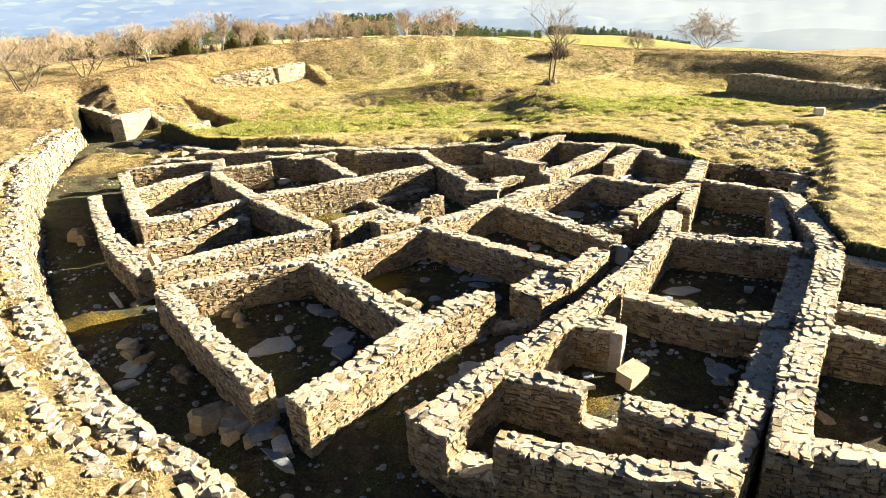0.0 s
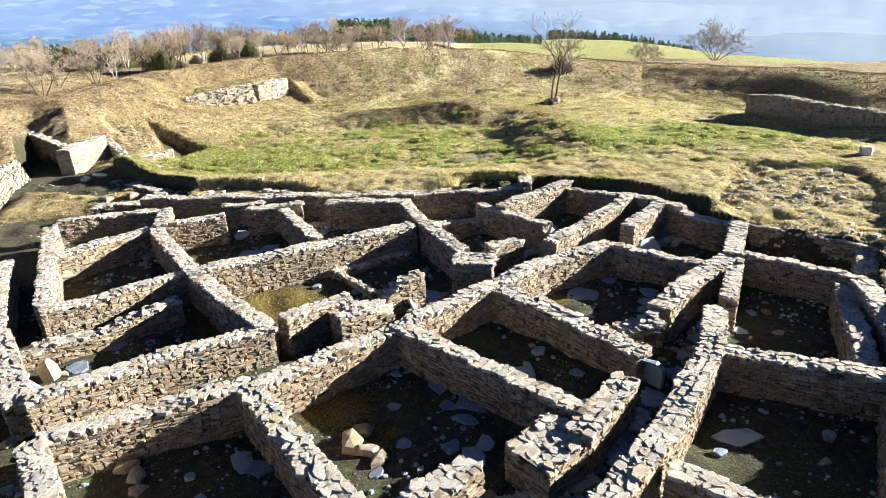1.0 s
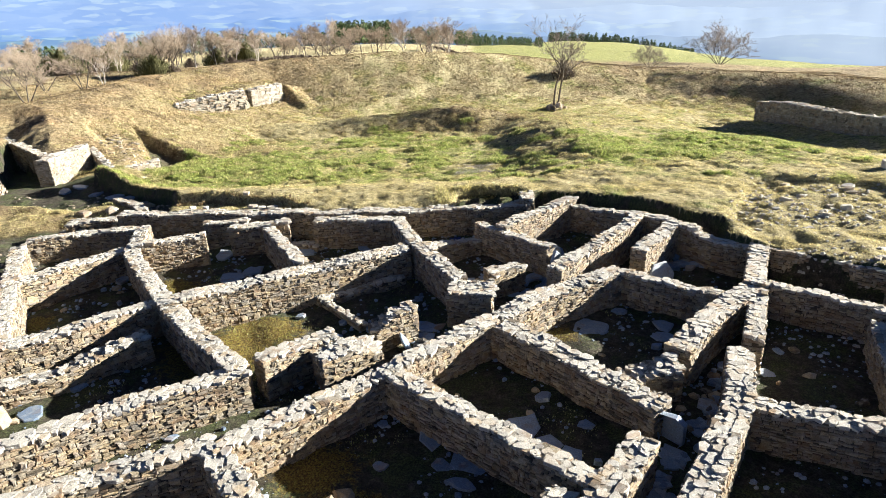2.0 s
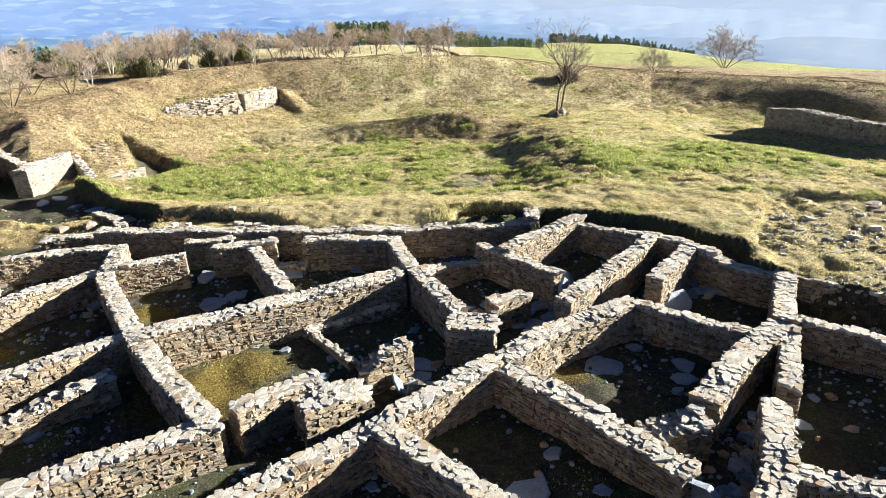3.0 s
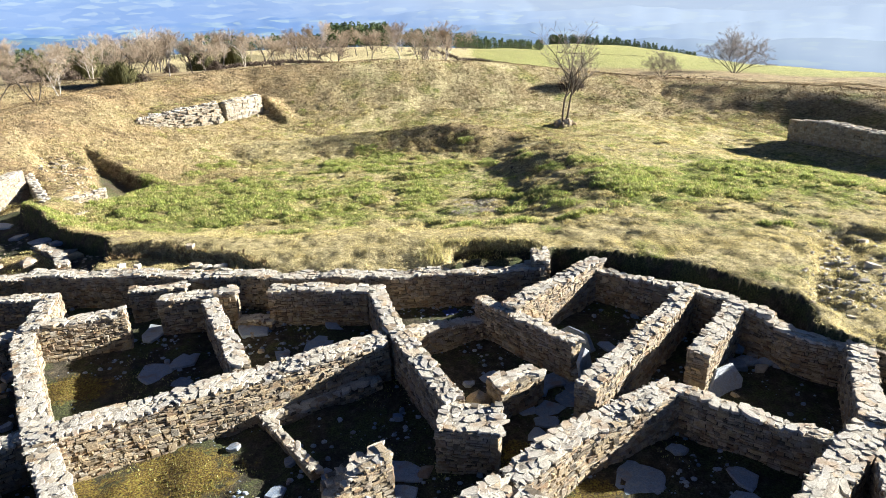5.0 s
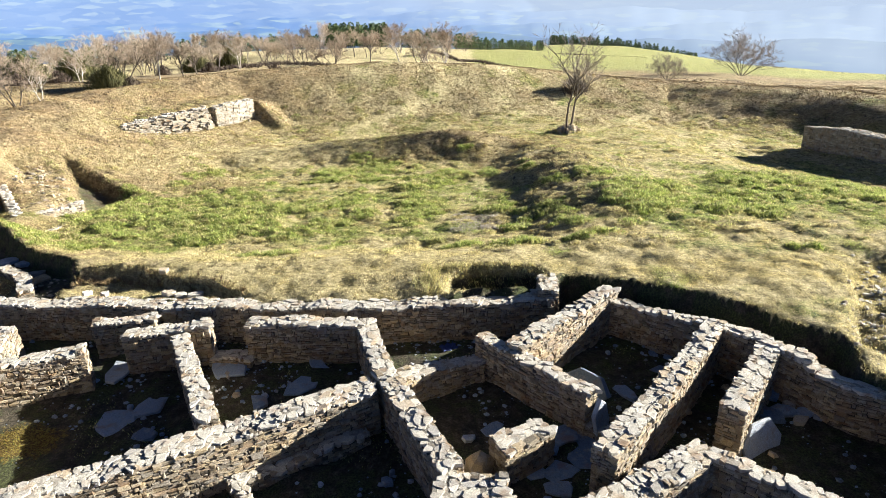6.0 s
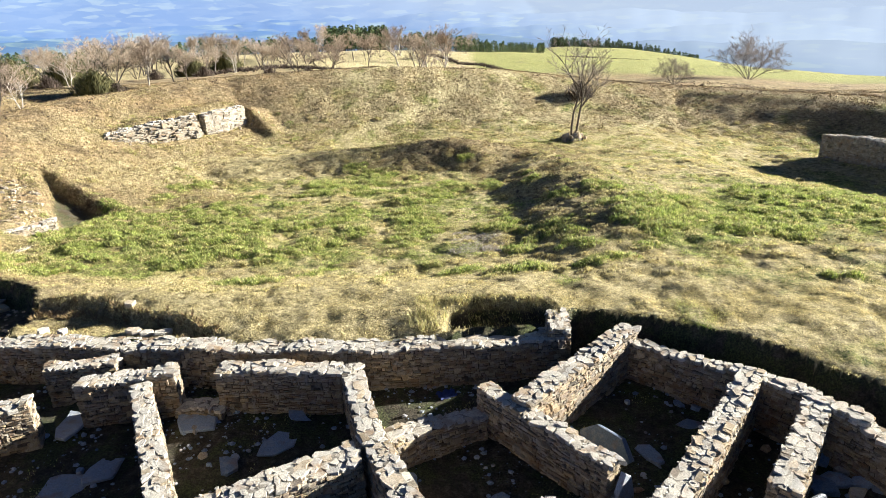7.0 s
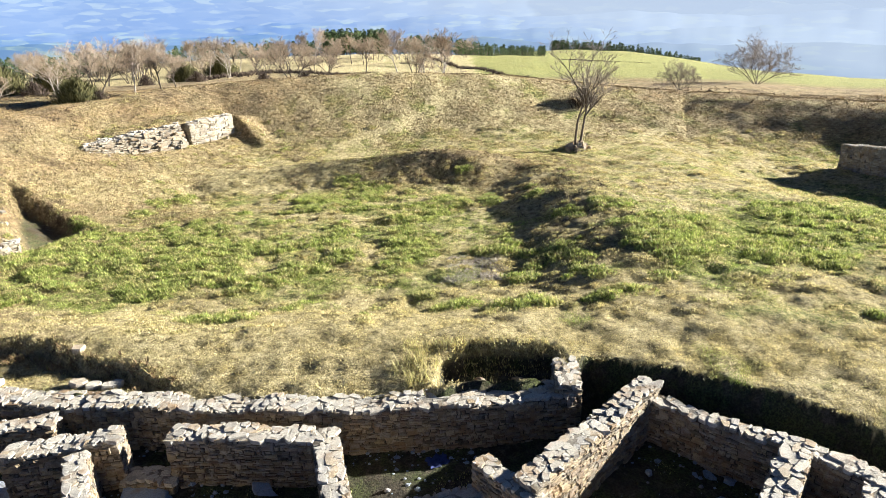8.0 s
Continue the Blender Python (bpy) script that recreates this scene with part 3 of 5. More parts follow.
    # turf running down to the long wall
    z = z - np.clip(z - 1.17 - 0.22 * np.clip(y - 26.15, 0, None), 0, None) * smooth(-5.2, -4.2, x) * smooth(1.6, 0.8, x) * smooth(25, 25.6, y) * smooth(28.5, 27.0, y)
    # excavation
    pit = inside(PIT, x, y) + 0.10 * ripple(x, y, 1.3, 9)
    cut = smooth(-0.08, 0.22, pit)
    floor = 0.20 + 0.05 * ripple(x, y, 1.7, 3) - 0.25 * smooth(9.0, 6.5, y) - 0.15 * smooth(-9.5, -11.5, x) * smooth(24, 18, y) + 0.4 * smooth(26.5, 32, y) * smooth(-10.2, -12.5, x) + 0.5 * smooth(-12.2, -10.2, x) * smooth(26.9, 27.8, y) * smooth(31, 29, y) + 0.25 * smooth(-0.3, 0.5, inside(STUBBLE, x, y))
    z = z * (1 - cut) + floor * cut
    nook = smooth(-0.1, 0.15, inside(NOOK, x, y))
    z = z * (1 - nook) + 0.75 * nook
    z = z - (0.36 * smooth(-0.1, 0.2, inside(DIP, x, y) + 0.08 * lumps(x, y, 0.5, 62)) + 0.22 * smooth(-0.2, 0.2, inside(LEDGE, x, y))) * (1 - cut)
    rub = smooth(-0.15, 0.25, inside(RUBBLE, x, y) + 0.12 * ripple(x, y, 1.5, 21)) * (1 - cut)
    z = z - (0.2 + 0.05 * ripple(x, y, 1.0, 5)) * rub
    apron = smooth(-1.8, 1.2, inside(APRON, x, y)) * smooth(-0.2, 0.4, -((y - 50.2) - 1.15 * (x + 14.1)))
    foot = 1.2 + 0.7 * smooth(-13.4, -16.4, x)
    z = np.where(z > foot, z * (1 - apron) + foot * apron, z)
    spur = 2.35 - 0.55 * np.clip(-fs, 0, 5) - 0.22 * np.clip(fu - 8.2, 0, 9)
    z = z + np.clip(spur - z, 0, None) * smooth(7.55, 7.95, fu) * smooth(4.0, 2.0, fs) * smooth(-5, -3.0, fs) * smooth(16, 10, fu)
    note = smooth(-0.2, 0.5, inside(NOTCH, x, y))
    z = z - 0.75 * note * smooth(-11.8, -14.5, x)
    low = 0.8 + 0.13 * np.clip(-0.8 * (x + 15.3) + 0.6 * (y - 35.4), 0, 7)
    z = z - np.clip(z - low, 0, None) * smooth(-0.3, 0.5, inside(BANKED, x, y))
    # grassy slope down to the masonry block
    ramp_ = smooth(-17.75, -17.5, x) * smooth(-14.2, -15.6, x) * smooth(33.6, 34.2, y) * smooth(37.6, 36.0, y + 0.5 * (x + 16))
    z = z * (1 - ramp_) + (0.5 + 0.24 * (x + 17.3)) * ramp_
    west = smooth(0.0, 2.5, -inside(PIT, x, y)) * smooth(-2.0, -4.0, x) * smooth(30, 20, y)
    z = z + west * 0.05 * lumps(x, y, 0.6, 6) + (0.050 * lumps(x, y, 1.1, 15) + 0.050 * lumps(x + 0.3 * y, y, 0.47, 16) * smooth(62, 44, y) + 0.036 * lumps(x, y, 0.27, 17) * smooth(50, 40, y)) * (1 - 0.6 * cut)
    soil = np.maximum(np.maximum(smooth(-0.22, 0.02, pit), nook), 0.41 * rub)
    soil = np.maximum(soil, 0.34 * west)
    soil = np.maximum(np.maximum(soil, 0.8 * note), 0.55 * smooth(-0.2, 0.5, inside(BANKED, x, y)))
    soil = soil * (1 - 0.3 * smooth(24.5, 27, y) * smooth(-10.3, -11.8, x)) * (1 - 0.75 * smooth(-0.3, 0.4, inside(STUBBLE, x, y)))
    lush = (0.46 + 0.3 * np.exp(-((x + 9.5) / 4) ** 2 - ((y - 34.5) / 4) ** 2)) * smooth(-0.6, 1.2, bowl - 0.3) * smooth(30, 32.5, y + 0.4 * ripple(x, y, 4, 31))
    lush = np.maximum(lush, 0.95 * np.exp(-((x - 13) / 6.5) ** 4 - ((y - 33.8 - 0.12 * (x - 12)) / 3.6) ** 2))
    lush = np.maximum(lush, 0.5 * np.exp(-((x - 4) / 9) ** 2 - ((y - 53) / 3) ** 2))
    lush = np.maximum(lush, 0.22 * smooth(2, 10, x) * smooth(10, 24, y))
    lush = np.maximum(lush, 0.36 * smooth(1, 7, x) * smooth(27, 30, y) * smooth(60, 50, y))
    meadow = smooth(0, 6, x - 4 - 0.04 * (y - 80)) * smooth(82, 92, r)
    lush = np.maximum(lush, 1.5 * meadow)
    lush = np.maximum(lush, 0.27 * smooth(28.2, 30, y + 0.25 * (x - 4)) * smooth(-15, -11, x) * smooth(-8, 4, x + 0.4 * (y - 30)))
    lush = lush * (1 - rub)
    lush = lush * (1 - np.exp(-(d / 5) ** 2)) + 0.34 * np.exp(-(d / 6) ** 2) * smooth(-12, -4, x) * smooth(30, 45, y)
    return z, soil, lush


MOSS = [(-4.7, 18.4, 1.5, 1.3), (-4.0, 19.4, 1.2, 0.9), (-5.6, 18.9, 0.7, 0.7), (-1.7, 14.4, 0.8, 0.7), (-1.0, 13.5, 0.6, 0.5), (3.45, 18.65, 0.6, 0.36), (2.1, 19.6, 0.6, 0.5), (-11.3, 23.6, 1.2, 0.8), (2.2, 12.5, 0.5, 0.4), (2.5, 9.0, 0.5, 0.4), (-8.5, 12.9, 1.2, 0.5), (-7.5, 22.3, 0.9, 0.6), (-10.5, 20.5, 0.6, 0.5), (-7.6, 27.1, 1.0, 0.35)]


def mossy_at(x, y):
    out = np.zeros(np.shape(x))
    for cx, cy, a, c in MOSS:
        out = np.maximum(out, np.exp(-(((x - cx) / a) ** 2 + ((y - cy) / c) ** 2)))
    return out


def heath_at(x, y):
    d, _, side = along(CREST, x, y)
    h = np.exp(-(d / 8.5) ** 4) * (0.25 + 0.25 * smooth(8, 16, x) + 0.55 * smooth(-4, -10, x))
    h = np.maximum(h, 0.8 * np.exp(-((x - 3.0) / 5) ** 2 - ((y - 47.0) / 2) ** 2))
    h = np.maximum(h, 0.4 * np.exp(-((x - 6.5) / 1.8) ** 2 - ((y - 38.0) / 6) ** 4))
    h = np.maximum(h, 0.7 * smooth(-2.5, -4.5, x) * smooth(24, 18, y))
    h = np.maximum(h, 0.8 * smooth(-6.5, -11, x) * smooth(26, 28, y) * smooth(46, 40, y))
    h = np.maximum(h, 0.8 * smooth(60, 66, np.hypot(x, y)) * smooth(100, 88, np.hypot(x, y)))
    return np.clip(h + 0.25 * ripple(x, y, 3.5, 88) * (h > 0.02), 0, 1)


def lines(lo, hi, fine, reach, grow=1.16):
    mid = list(np.arange(lo, hi + 1e-6, fine))
    step, v = fine, mid[-1]
    while v < reach:
        step *= grow
        v += step
        mid.append(v)
    step, v = fine, mid[0]
    while v > -reach:
        step *= grow
        v -= step
        mid.insert(0, v)
    return np.array(mid)


gx, gy = lines(-22, 24, 0.125, 4700, 1.1), lines(5, 48, 0.125, 4700, 1.1)
gy = np.concatenate([gy[gy <= 48], np.arange(48.2, 66, 0.22), lines(5, 66.2, 0.3, 4700, 1.1)[lines(5, 66.2, 0.3, 4700, 1.1) > 66]])
GX, GY = np.meshgrid(gx, gy)
GZ, SOIL, LUSH = surface(GX, GY)
nx, ny = len(gx), len(gy)
idx = np.arange(nx * ny).reshape(ny, nx)
quads = np.stack([idx[:-1, :-1], idx[:-1, 1:], idx[1:, 1:], idx[1:, :-1]], -1).reshape(-1, 4)
me = bpy.data.meshes.new("ground")
me.from_pydata(np.stack([GX, GY, GZ], -1).reshape(-1, 3).tolist(), [], quads.tolist())
me.materials.append(ground_mat)
me.shade_smooth()
for key, values in (("soil", SOIL), ("lush", LUSH), ("heath", heath_at(GX, GY)), ("moss", mossy_at(GX, GY))):
    me.attributes.new(key, "FLOAT", "POINT").data.foreach_set("value", values.reshape(-1).astype(np.float32))
ground = tagged(new("ground", me), "rough hilltop grassland with an excavated hollow of bare earth", "ground", kind="structure")


def height(x, y):
    return float(surface(np.array([x]), np.array([y]))[0][0])


# far valley and hills, self-lit with painted haze
fa, fr = np.radians(np.linspace(-62, 62, 220)), np.geomspace(420, 4600, 110)
FA, FR = np.meshgrid(fa, fr)
start = -5.2 - 2.6 * smooth(0.0, 0.6, FA) + 0.4 * smooth(-0.1, -0.5, FA)
s = (np.log(FR) - math.log(420)) / math.log(4600 / 420)
EL = start + (3.4 - start) * s ** 12.0 + 0.15 * ripple(FA * 1800, np.log(FR) * 500, 260, 40) * s
FX, FY, FZ = FR * np.sin(FA), FR * np.cos(FA), 8 + FR * np.tan(np.radians(EL))
n0, n1 = FA.shape
idx = np.arange(n0 * n1).reshape(n0, n1)
quads = np.stack([idx[:-1, :-1], idx[:-1, 1:], idx[1:, 1:], idx[1:, :-1]], -1).reshape(-1, 4)
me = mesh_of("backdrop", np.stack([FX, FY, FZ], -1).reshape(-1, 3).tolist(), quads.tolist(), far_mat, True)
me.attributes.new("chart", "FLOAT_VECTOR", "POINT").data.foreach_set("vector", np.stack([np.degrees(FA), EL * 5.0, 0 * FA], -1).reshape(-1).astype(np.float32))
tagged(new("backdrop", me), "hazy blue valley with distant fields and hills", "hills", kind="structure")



def ridge(label, dist, base, tops, mat, seed):
    """A range of hills round the view: tops is its angle of height from left to right."""
    az = np.linspace(-60, 60, 260)
    top = np.interp(az, np.linspace(-60, 60, len(tops)), tops) + 0.26 * ripple(az, 0 * az, 15, seed) + 0.09 * ripple(az, 0 * az, 3.6, seed + 1) + 0.03 * ripple(az, 0 * az, 0.8, seed + 2)
    rows = np.linspace(0, 1, 9)
    A_, R_ = np.meshgrid(np.radians(az), rows)
    E_ = base + (top[None, :] - base) * R_
    D_ = dist * (1 + 0.25 * R_)
    V = np.stack([D_ * np.sin(A_), D_ * np.cos(A_), 8 + D_ * np.tan(np.radians(E_))], -1)
    idx = np.arange(V.shape[0] * V.shape[1]).reshape(V.shape[:2])
    F = np.stack([idx[:-1, :-1], idx[:-1, 1:], idx[1:, 1:], idx[1:, :-1]], -1).reshape(-1, 4)
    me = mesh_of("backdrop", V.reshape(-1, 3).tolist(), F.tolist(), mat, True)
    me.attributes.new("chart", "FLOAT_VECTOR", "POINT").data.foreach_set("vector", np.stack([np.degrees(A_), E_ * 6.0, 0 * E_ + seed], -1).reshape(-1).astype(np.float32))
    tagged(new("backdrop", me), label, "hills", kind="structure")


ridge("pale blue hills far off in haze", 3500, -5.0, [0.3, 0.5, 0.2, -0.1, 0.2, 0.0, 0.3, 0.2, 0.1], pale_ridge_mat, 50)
ridge("ridge with pale fields across the valley, tinted blue with haze", 2700, -5.0, [-0.4, -0.1, -0.5, -0.8, -0.6, -1.0, -1.2, -1.5, -1.6], ridge_mat, 70)
ridge("wooded side of the valley, tinted blue with haze", 2000, -6.0, [-0.7, -0.8, -1.2, -1.5, -1.7, -2.1, -2.4, -2.8, -3.2], valley_mat, 80)
ridge("foot of the valley side, tinted dark blue with haze", 1400, -9.0, [-1.1, -1.3, -1.5, -2.2, -2.7, -3.2, -3.6, -4.2, -4.8], near_ridge_mat, 60)

# ---- walls of the houses ----
A = "dry-stone schist wall with a rough flat top"
stone_wall("low schist wall closing a small house by its doorway", [(0.65, 7.13), (1.57, 6.73), (2.49, 6.36), (3.35, 6.1)], 1.1, 0.42, -0.3, 1)
stone_wall("short schist wall stub beside a doorway", [(-0.45, 7.7), (0.05, 7.3)], 1.1, 0.5, -0.3, 2)
stone_wall("long curved schist wall along the lane", [(-0.55, 7.55), (0.73, 8.82), (2.34, 10.5), (4.08, 12.35), (5.1, 13.7), (5.97, 14.85), (6.7, 16.4)], 1.1, 0.52, -0.1, 3)
stone_wall("schist partition wall ending at a doorway", [(0.88, 8.86), (2.19, 8.17)], 1.1, 0.42, 0, 4)
stone_wall("schist partition wall beyond a doorway", [(2.69, 7.83), (3.42, 7.40), (4.1, 6.9)], 1.1, 0.42, 0, 5)
stone_wall("short schist wall stub with an upright end slab", [(2.36, 10.57), (3.2, 10.15)], 1.1, 0.55, 0, 6)
stone_wall("schist cross wall with broken top", [(3.92, 11.62), (5.11, 10.65), (6.46, 10.10)], [1.05, 1.0, 1.1], 0.45, 0, 7)
stone_wall("straight schist cross wall between two rooms", [(6.11, 14.68), (7.50, 14.01), (8.99, 13.38)], 1.1, 0.42, 0, 8)
# no frost: shape set low so the taller wall over the drain shades it
stone_wall("schist wall along a narrow drain, its top in shade", [(3.4, 6.05), (4.41, 7.33), (5.97, 9.47), (7.55, 11.55), (8.57, 13.07)], [1.06, 1.04, 0.98, 0.94, 0.94], 0.5, -0.2, 9)
stone_wall("long schist wall beside a narrow drain", [(4.55, 6.4), (5.74, 8.32), (6.82, 9.70), (8.30, 11.75), (9.19, 13.07), (9.88, 15.15), (10.62, 17.31)], [1.14, 1.18, 1.26, 1.28, 1.26, 1.2, 1.14], 0.55, -0.2, 10)
stone_wall("schist wall closing a room on the lane", [(4.76, 6.74), (5.78, 6.28), (7.4, 5.5)], 1.1, 0.45, -0.3, 11)
stone_wall(A, [(6.88, 9.75), (7.87, 9.2), (9.2, 8.5)], 1.1, 0.42, -0.1, 12)
stone_wall(A, [(7.74, 10.6), (8.6, 10.05), (9.8, 9.3)], 1.05, 0.4, -0.1, 13)
stone_wall(A, [(9.10, 12.75), (9.94, 12.22), (11.4, 11.3)], 1.1, 0.45, -0.1, 14)
# likewise built low, to lie in the shade of the drain wall
stone_wall("schist wall of an inner room, its top in shade", [(8.48, 13.70), (10.2, 17.3)], 0.96, 0.42, 0)
stone_wall("schist wall closing a square room", [(8.54, 19.25), (9.68, 18.52), (10.8, 17.45)], 1.1, 0.36, 0)
stone_wall("tall schist wall of a front room, ending at an entrance", [(-6.6, 12.75), (-4.72, 10.40), (-3.24, 8.70)], 1.1, 0.46, -0.1, 17)
stone_wall("schist wall behind the front room", [(-6.5, 12.78), (-5.05, 13.5), (-3.3, 14.2)], 1.1, 0.48, 0, 18)
stone_wall("schist wall between two front rooms", [(-3.3, 14.15), (-1.75, 12.1), (-0.55, 10.6)], 1.1, 0.48, 0, 19)
stone_wall("sunlit schist wall along the lane", [(-2.55, 8.15), (-1.58, 9.29), (-0.36, 10.79), (0.9, 11.8)], 1.1, 0.52, -0.2, 20)
stone_wall("long schist wall behind the rooms on the lane", [(-3.1, 14.2), (-1.75, 15.2), (-0.45, 16.2), (0.56, 17.1), (1.85, 18.1)], 1.1, 0.46, 0, 21)
stone_wall("straight schist wall between two rooms", [(-0.42, 16.1), (1.3, 14.5), (2.92, 13.0)], 1.1, 0.42, 0, 22)
stone_wall("wide schist platform with a grassy top", [(1.75, 11.95), (2.6, 12.65)], 1.0, 0.95, -0.05, 23)
stone_wall("schist wall along the lane beside the platform", [(2.65, 12.35), (3.93, 13.9)], 1.1, 0.5, 0)
stone_wall("schist wall with an upright stone at its end", [(1.92, 17.95), (2.84, 17.00), (3.71, 15.95), (4.33, 15.28), (4.62, 14.9)], [1.1, 1.08, 1.0, 0.95, 0.95], 0.52, 0, 25)
stone_wall("collapsed schist wall corner", [(4.2, 16.05), (5.35, 16.2)], [0.8, 0.95], 0.6, 0)
stone_wall("broad schist wall of a square room", [(5.45, 16.5), (7.01, 18.1), (8.30, 19.1)], 1.1, 0.56, 0, 27)
stone_wall("sunlit schist wall of a square room", [(1.95, 18.15), (3.22, 19.24), (5.37, 20.41)], 1.1, 0.56, 0, 28)
stone_wall("schist wall closing a square room", [(5.34, 20.38), (6.49, 19.45), (7.78, 18.6)], 1.1, 0.36, 0, 29)
stone_wall("schist wall at a junction of rooms", [(8.3, 19.1), (9.68, 21.55)], 1.15, 0.5, 0)
stone_wall("thin schist wall along a narrow gap", [(8.33, 18.9), (7.15, 16.75)], 1.1, 0.4, 0)
stone_wall("schist wall on the edge of the dig", [(9.76, 21.56), (10.90, 20.67), (12.4, 19.4)], 1.1, 0.42, 0)
stone_wall("broken schist wall on the edge of the dig", [(12.2, 19.45), (11.3, 18.1)], 0.95, 0.5, 0)
stone_wall("schist wall stub in a yard", [(6.12, 21.18), (7.87, 23.24)], 1.3, 0.45, 0)
stone_wall("long schist wall across the yards", [(3.62, 20.25), (5.13, 21.85), (7.2, 24.25)], 1.3, 0.46, 0, 35)
stone_wall("schist wall ending with an upright slab", [(1.93, 24.25), (3.85, 21.95)], 1.2, 0.38, 0, 36)
stone_wall("schist wall running up to the turf", [(2.55, 23.5), (5.3, 26.0)], 1.35, 0.46, 0, 37)
stone_wall("retaining wall under the turf", [(5.3, 25.75), (6.25, 24.86), (7.15, 24.1)], [1.12, 1.18, 1.28], 0.32, 0)
stone_wall("retaining wall under the turf", [(7.15, 24.1), (7.84, 23.30), (8.4, 22.6)], [1.28, 1.33, 1.25], 0.36, 0)
stone_wall("ragged retaining wall at the edge of the dig", [(8.1, 23.0), (8.65, 22.0), (9.6, 21.4)], [1.25, 1.1, 1.1], 0.4, 0)
stone_wall("long retaining wall below the turf", [(-10.9, 26.8), (-8.0, 26.6), (-4.4, 26.2), (-1.4, 25.9), (1.2, 25.85), (3.85, 26.05)], 1.2, 0.55, 0, 41)
stone_wall("square end block of a retaining wall", [(3.72, 25.85), (3.85, 26.85)], 1.4, 0.5, 0)
stone_wall("free-standing schist wall by a doorway", [(-3.57, 25.2), (-0.95, 25.0)], 1.22, 0.45, 0, 43)
stone_wall("long schist wall running to a broad end", [(-0.8, 25.15), (-0.18, 23.0), (0.65, 21.14), (1.15, 20.1)], 1.22, 0.46, 0, 44)
stone_wall("broad square wall end", [(0.85, 19.75), (1.95, 19.55)], 1.15, 0.85, 0)
stone_wall("long sunlit schist wall dividing the houses", [(-6.35, 19.45), (-5.00, 20.15), (-3.04, 21.1), (-0.35, 22.5)], 1.2, 0.6, 0, 46)
stone_wall("schist wall spur inside a room", [(-5.05, 24.8), (-3.25, 21.55)], 1.2, 0.4, 0, 47)
stone_wall("schist wall beside a paved doorway", [(-6.35, 24.85), (-4.45, 25.2)], 1.2, 0.45, 0)
stone_wall("short schist wall near the retaining wall", [(-7.5, 25.65), (-6.05, 25.9)], 1.1, 0.4, 0)
stone_wall("short sunlit schist wall in a room", [(-9.0, 23.5), (-6.95, 24.3)], 1.2, 0.42, 0)
stone_wall("bent schist wall between rooms", [(-9.45, 25.4), (-8.8, 23.05), (-6.35, 19.65), (-5.0, 18.0), (-3.5, 16.4)], 1.17, 0.46, 0, 51)
stone_wall("schist wall between two narrow rooms", [(-9.4, 17.65), (-8.05, 18.55), (-6.65, 19.7)], 1.1, 0.46, 0, 52)
stone_wall("low broken schist wall", [(-9.4, 16.45), (-7.84, 17.3), (-6.35, 18.5)], [0.62, 0.7, 0.85], 0.5, 0, ragged=4.0)
stone_wall("long sunlit schist wall of a narrow room", [(-7.45, 13.95), (-5.72, 15.2), (-3.4, 16.45)], 1.1, 0.48, -0.1, 54)
stone_wall("broken schist wall with a fallen top", [(-3.2, 16.7), (-2.6, 17.25), (-1.75, 17.75)], 1.1, 0.5, 0)
stone_wall("thick schist block with a slab top", [(-2.05, 16.9), (-1.45, 17.25), (-0.85, 17.6)], [1.02, 1.05, 0.8], 0.8, 0)
stone_wall("ruined schist block beside a low kerb", [(-1.0, 18.35), (-0.6, 18.6), (-0.05, 18.95)], [0.75, 1.08, 1.1], 0.5, 0)
stone_wall("low rubble wall by the paving", [(1.95, 20.85), (2.9, 21.45)], 0.95, 0.5, 0)
stone_wall("low rubble wall between rooms", [(-0.2, 22.95), (0.75, 23.6), (1.9, 24.0)], [0.85, 0.85, 0.65], 0.45, 0)
stone_wall("schist wall on the west lane", [(-13.1, 24.75), (-11.5, 25.4), (-9.7, 25.5)], 1.05, 0.45, 0)
stone_wall("inner schist wall of a small room", [(-11.3, 21.3), (-9.2, 23.5)], 1.1, 0.45, 0)
stone_wall("schist wall of a small room", [(-13.0, 24.2), (-11.9, 22.2), (-9.5, 18.0)], 1.1, 0.45, 0)
stone_wall("broken outer wall along the west lane", [(-12.9, 21.6), (-11.6, 19.4), (-10.1, 17.0)], [0.9, 0.95, 1.0], 0.42, -0.1, 63)
stone_wall("outer wall end propped with upright slabs", [(-9.9, 16.8), (-8.7, 15.3), (-7.6, 14.0)], 1.05, 0.55, -0.1, 64)

# ---- walls outside the houses ----
stone_wall("dry-stone field wall with a tumbled top", [(22.6, 46.9), (23.4, 44.6), (24.6, 41.2), (26.3, 35.8), (28.1, 30.0)], [0.8, 1.0, 0.92, 0.98, 0.85], 0.8, -1.1, 70, 60, group="outer walls", course=(0.07, 0.17), length=(0.1, 0.34), rough=0.04, face=pale_mat, core=fill_mat, inset=0.06, ragged=4.0)
stone_wall("pale dry-stone facing in the rampart", [(-13.1, 51.4), (-12.2, 52.5), (-11.4, 53.8)], [2.45, 2.55, 2.55], 0.6, 0.9, 71, 40, group="outer walls", course=(0.05, 0.13), length=(0.15, 0.5), rough=0.05, face=pale_mat, core=fill_mat, ragged=5.0)
stone_wall("tumbled pale stone facing in the rampart", [(-17.0, 47.3), (-16.2, 48.2), (-15.0, 49.3), (-13.4, 50.95)], [2.1, 2.3, 2.42, 2.5], 0.6, 0.9, 77, 30, group="outer walls", course=(0.05, 0.13), length=(0.15, 0.5), rough=0.12, lean=0.25, face=pale_mat, core=fill_mat, ragged=9.0)
